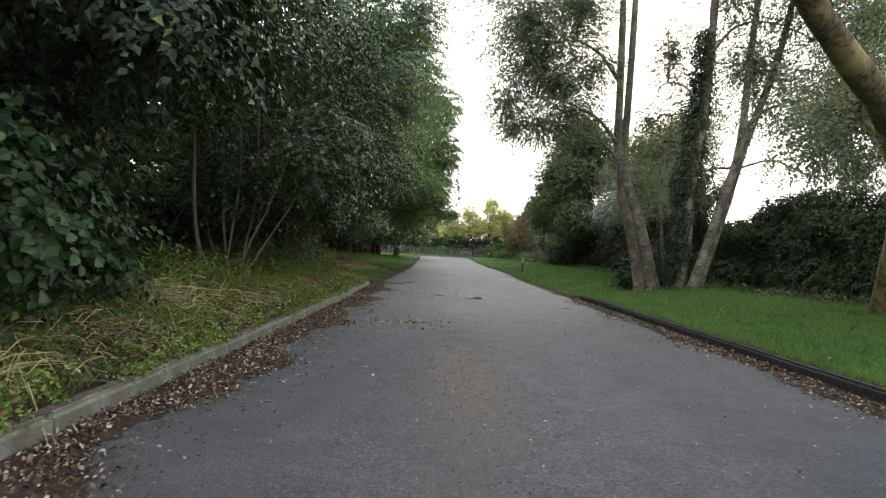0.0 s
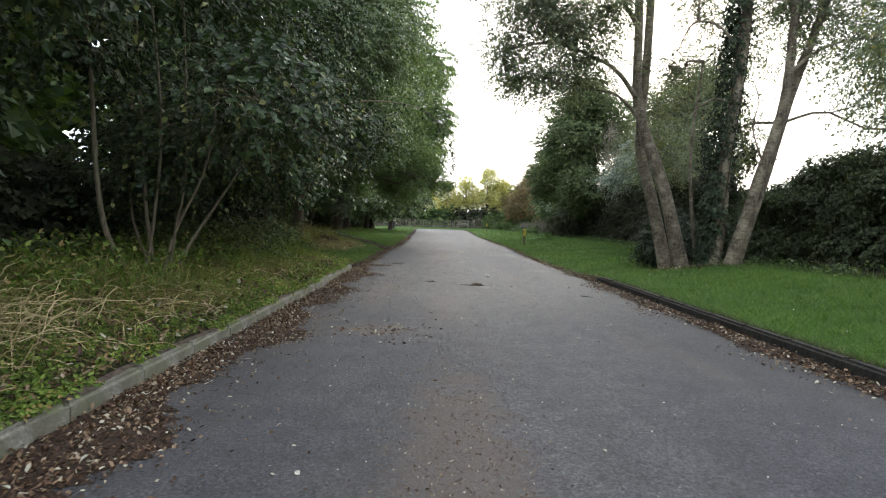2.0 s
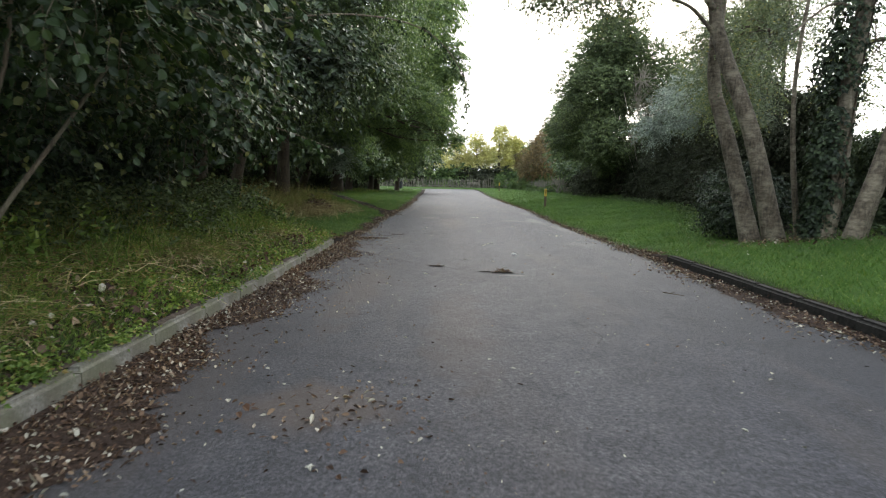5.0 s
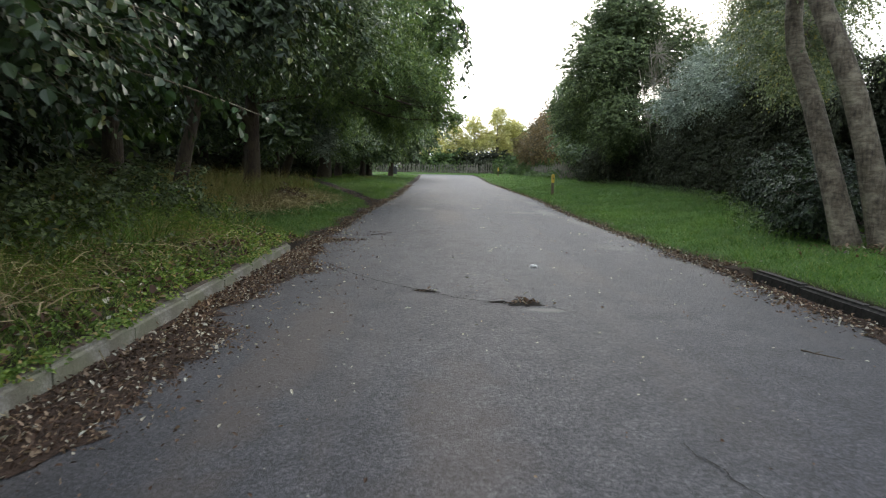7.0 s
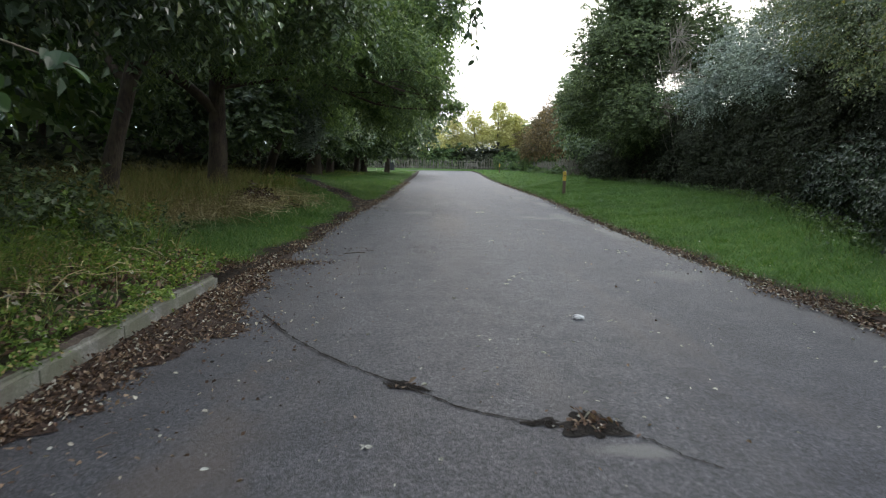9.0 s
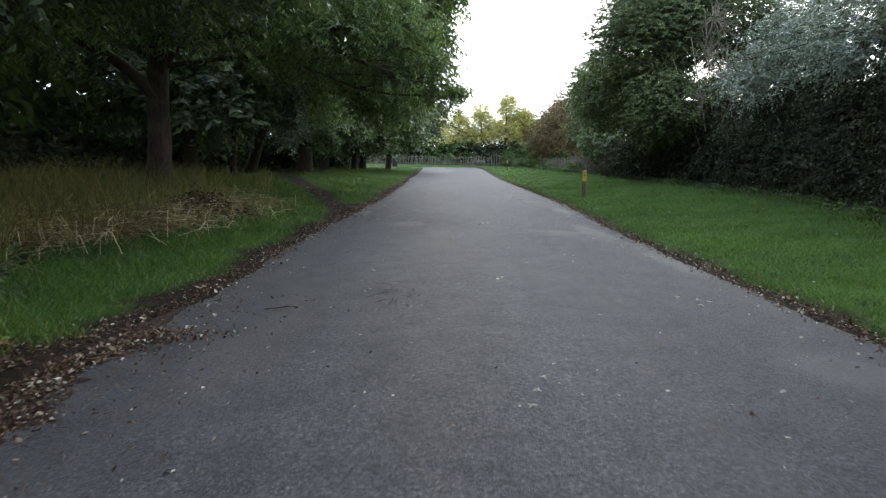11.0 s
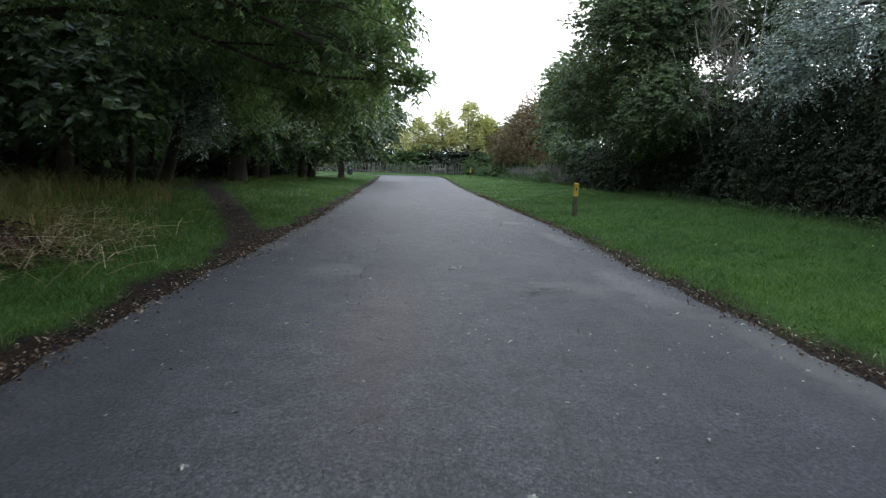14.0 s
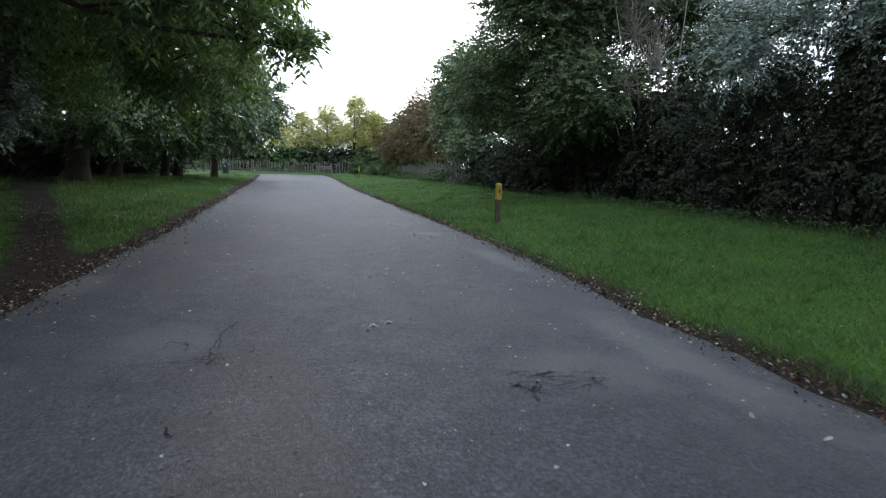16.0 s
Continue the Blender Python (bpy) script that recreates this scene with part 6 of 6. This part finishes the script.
    x = np.where(left, edge_left(y) + 0.03 + off, edge_right(y) - 0.03 - off)
    flat_leaves(b, rng, x, y, np.full(500, 0.03), 0.034, 0.3)
    x, y = scatter(rng, 130, 3.4, 7.0, 2, 40)
    flat_leaves(b, rng, x, y, ground_z(x, y) + 0.05, 0.035, 0.3)
    tagged(b.link("pale_leaves", PALE), "pale dry leaves scattered over the drive", "leaves", kind="stuff")


def bracken_heap(cx, cy):
    rng = np.random.default_rng(215)
    b = Buf()
    m = 260
    o = np.stack([rng.normal(cx, 0.42, m), rng.normal(cy, 0.35, m), np.zeros(m)], -1)
    q = np.exp(-((o[:, 0] - cx) ** 2 + (o[:, 1] - cy) ** 2) / 0.3)
    o[:, 2] = ground_z(o[:, 0], o[:, 1]) + q * rng.uniform(0, 0.45, m)
    sprays(b, rng, o, rng.normal(0, 0.7, (m, 3)) + [0, 0, 0.35], 0.35, 10, 0.075, 0.035, 0.45, hang=0.2)
    ob = b.link("dead_bracken", LITTER, origin=(cx, cy, gz(cx, cy)))
    ob.location = (cx, cy, gz(cx, cy))
    tagged(ob, "heap of brown dead bracken in the long grass", "bracken", kind="stuff")


bracken_heap(-4.5, 25.8)
lawn_right()
hedge_foot()
lawn_left()
rough_left()
fallen_leaves()

# ---- marks and litter on the road ----


def blot(name, cx, cy, rx, ry, mat, z, seed, label, category, turn=0.0, spikes=0.25, hump=0.0):
    """A thin patch of uneven outline lying on the road."""
    rng = np.random.default_rng(seed)
    k = 36
    ang = np.arange(k) * 2 * np.pi / k
    rad = 1 + spikes * (0.5 * np.sin(3 * ang + rng.uniform(0, 6)) + 0.35 * np.sin(7 * ang + rng.uniform(0, 6)) + 0.4 * rng.uniform(-1, 1, k))
    vs, rings = [(0, 0, hump)], (0.35, 0.7, 1.0)
    c, s = math.cos(turn), math.sin(turn)
    for q in rings:
        for a, r in zip(ang, rad):
            px, py = rx * r * q * math.cos(a), ry * r * q * math.sin(a)
            vs.append((px * c - py * s, px * s + py * c, hump * (1 - q) + rng.uniform(-0.5, 0.5) * abs(hump) * (q < 1)))
    b = Buf()
    b.add(vs, [(0, 1 + i, 1 + (i + 1) % k) for i in range(k)])
    quads = [(1 + q * k + i, 1 + (q + 1) * k + i, 1 + (q + 1) * k + (i + 1) % k, 1 + q * k + (i + 1) % k) for q in range(2) for i in range(k)]
    b.f.append(np.array(quads))
    ob = b.link(name, mat)
    ob.location = (cx, cy, z)
    return tagged(ob, label, category, kind="structure")


def crack(pts, width, seed, name="road_crack", label="dark crack across the asphalt", mat=None, stray=0.006):
    rng = np.random.default_rng(seed)
    p = smooth_line(pts, 70)
    p[:, :2] += np.cumsum(rng.normal(0, stray, (70, 2)), 0) * np.sin(np.linspace(0, np.pi, 70))[:, None] + rng.normal(0, 0.004, (70, 2))
    nrm = unit(np.cross(np.gradient(p, axis=0), [0, 0, 1.0]))
    w = width * rng.uniform(0.3, 1.3, 70)[:, None] * 0.5
    w[0] = w[-1] = 0.001
    b = Buf()
    i = np.arange(69)[:, None]
    b.add(np.concatenate([p - nrm * w, p + nrm * w]), np.concatenate([i, i + 1, i + 71, i + 70], 1))
    tagged(b.link(name, mat or MUD), label, "crack", kind="structure")


blot("pothole", 0.39, 13.95, 0.15, 0.15, MUD, 0.0125, 1, "shallow pothole full of wet dead leaves", "pothole", hump=0.006, spikes=0.3)
blot("pothole", 0.17, 13.97, 0.09, 0.05, MUD, 0.0125, 15, "dark end of the pothole", "pothole", hump=0.006, spikes=0.5)
blot("pothole", -0.52, 14.46, 0.12, 0.055, MUD, 0.0125, 2, "small dark pothole on the crack", "pothole", turn=-0.5, hump=0.006, spikes=0.5)
crack([(-1.75, 16.1, 0.0135), (-1.24, 15.27, 0.0135), (-0.53, 14.47, 0.0135), (0.0, 14.02, 0.0135), (0.36, 13.92, 0.0135)], 0.016, 4)
crack([(0.36, 13.92, 0.0135), (0.64, 13.72, 0.0135), (0.84, 13.52, 0.0135)], 0.009, 6, mat=FRET)
crack([(-0.32, 26.9, 0.013), (-0.36, 26.4, 0.013), (-0.42, 25.9, 0.013)], 0.008, 7)
crack([(1.5, 36.9, 0.012), (2.1, 37.0, 0.012), (2.9, 37.3, 0.012)], 0.05, 9)
rut_rng = np.random.default_rng(33)
# fretted places, where the surface has broken into short cracks
for cx, cy, rx, ry, count, along in ((-0.55, 20.0, 0.26, 0.75, 26, 1.0), (-0.55, 26.1, 0.26, 0.35, 16, 0.4), (1.55, 25.2, 0.42, 0.22, 26, 0.15), (2.4, 33.6, 0.4, 0.5, 10, 0.2), (0.1, 23.4, 0.8, 1.4, 5, 0.6)):
    for k in range(count):
        x0, y0 = cx + rut_rng.normal(0, rx * 0.55), cy + rut_rng.normal(0, ry * 0.55)
        ln, way = rut_rng.uniform(0.04, 0.15), rut_rng.normal(0, 0.5) + (math.pi / 2) * (along > rut_rng.uniform(0, 1))
        dx, dy = ln * math.cos(way), ln * math.sin(way)
        crack([(x0 - dx, y0 - dy, 0.0135), (x0 + rut_rng.uniform(-0.03, 0.03), y0 + rut_rng.uniform(-0.02, 0.02), 0.0135), (x0 + dx, y0 + dy, 0.0135)], rut_rng.uniform(0.003, 0.009), 50 + k, label="short crack in fretted asphalt", mat=FRET, stray=0.002)


def crumpled(name, label, x, y, size, mat, seed):
    rng = np.random.default_rng(seed)
    bm = bmesh.new()
    bmesh.ops.create_icosphere(bm, subdivisions=3, radius=1)
    for v in bm.verts:
        v.co *= 1 + 0.35 * noise.noise(v.co * 2.6 + Vector((seed, 0, 0)))
        v.co = Vector((v.co.x * size, v.co.y * size * 0.7, max(-0.3, v.co.z) * size * 0.55))
    ob = part(name, bm, mat, None)
    ob.location = (x, y, 0.012 + 0.3 * size * 0.5)
    tagged(ob, label, "litter")


crumpled("tissue", "crumpled off-white tissue on the asphalt", 0.79, 16.04, 0.045, PAPER, 3)


def scrap():
    b = Buf()
    rng = np.random.default_rng(21)
    flat_leaves(b, rng, np.array([-2.25, -2.27, -2.22]), np.array([1.48, 1.50, 1.52]), np.array([0.02, 0.022, 0.024]), 0.10, 0.2)
    tagged(b.link("plastic_scrap", GREEN_SCRAP), "torn green plastic scrap in the gutter", "litter")


scrap()


def big_leaf(x, y, turn):
    b = Buf()
    k = 20
    ang = np.arange(k) * 2 * np.pi / k
    r = 0.045 * (0.7 + 0.3 * np.cos(5 * ang)) * np.where(np.arange(k) % 2, 0.85, 1.0)
    v = np.vstack([[0, 0, 0.02], np.stack([r * np.cos(ang) * 1.2, r * np.sin(ang), 0.008 + 0.01 * np.sin(3 * ang)], -1)])
    b.add(v, [(0, 1 + i, 1 + (i + 1) % k) for i in range(k)])
    ob = b.link("maple_leaf", PALE)
    ob.matrix_basis = pose(x, y, 0.008, 0, 0, turn) @ Matrix.Scale(1.0 if y > 26 else 0.6, 4)
    tagged(ob, "pale upturned maple leaf on the asphalt", "leaf", "pale maple leaves")


for x, y, a in ((0.80, 26.70, 20), (0.68, 26.62, 140), (0.55, 21.06, 60), (-0.86, 21.33, 200), (-1.04, 7.91, 80), (-0.66, 13.69, 10), (0.37, 17.47, 15), (0.50, 17.91, 75), (0.43, 17.70, 130),
                (2.12, 20.19, 30), (2.22, 19.89, 95), (2.27, 20.10, 160), (2.35, 20.02, 210)):
    big_leaf(x, y, a)


def twig(pts, r, label):
    """A crooked fallen twig with one side shoot."""
    rng = np.random.default_rng(int(abs(pts[0][1]) * 100))
    b = Buf()
    line = smooth_line([(x, y, 0.018) for x, y in pts], 12)
    line[:, :2] += rng.normal(0, 0.004, (12, 2))
    tube(b, line, r, r * 0.4, 6, 0.1, rng)
    side = line[6] + np.array([0.05, 0.04, 0.012])
    tube(b, smooth_line([line[5], side], 4), r * 0.6, r * 0.3, 5)
    tagged(b.link("twig", BARK_DARK), label, "twig")


twig([(2.10, 12.50), (2.16, 12.42), (2.26, 12.30)], 0.006, "thin dark twig fallen on the asphalt")
twig([(-1.55, 19.42), (-1.42, 19.50), (-1.30, 19.52)], 0.006, "short brown twig on the asphalt")
crack([(0.70, 11.0, 0.0135), (0.72, 10.75, 0.0135), (0.78, 10.4, 0.0135), (0.75, 10.1, 0.0135)], 0.008, 91, mat=FRET)
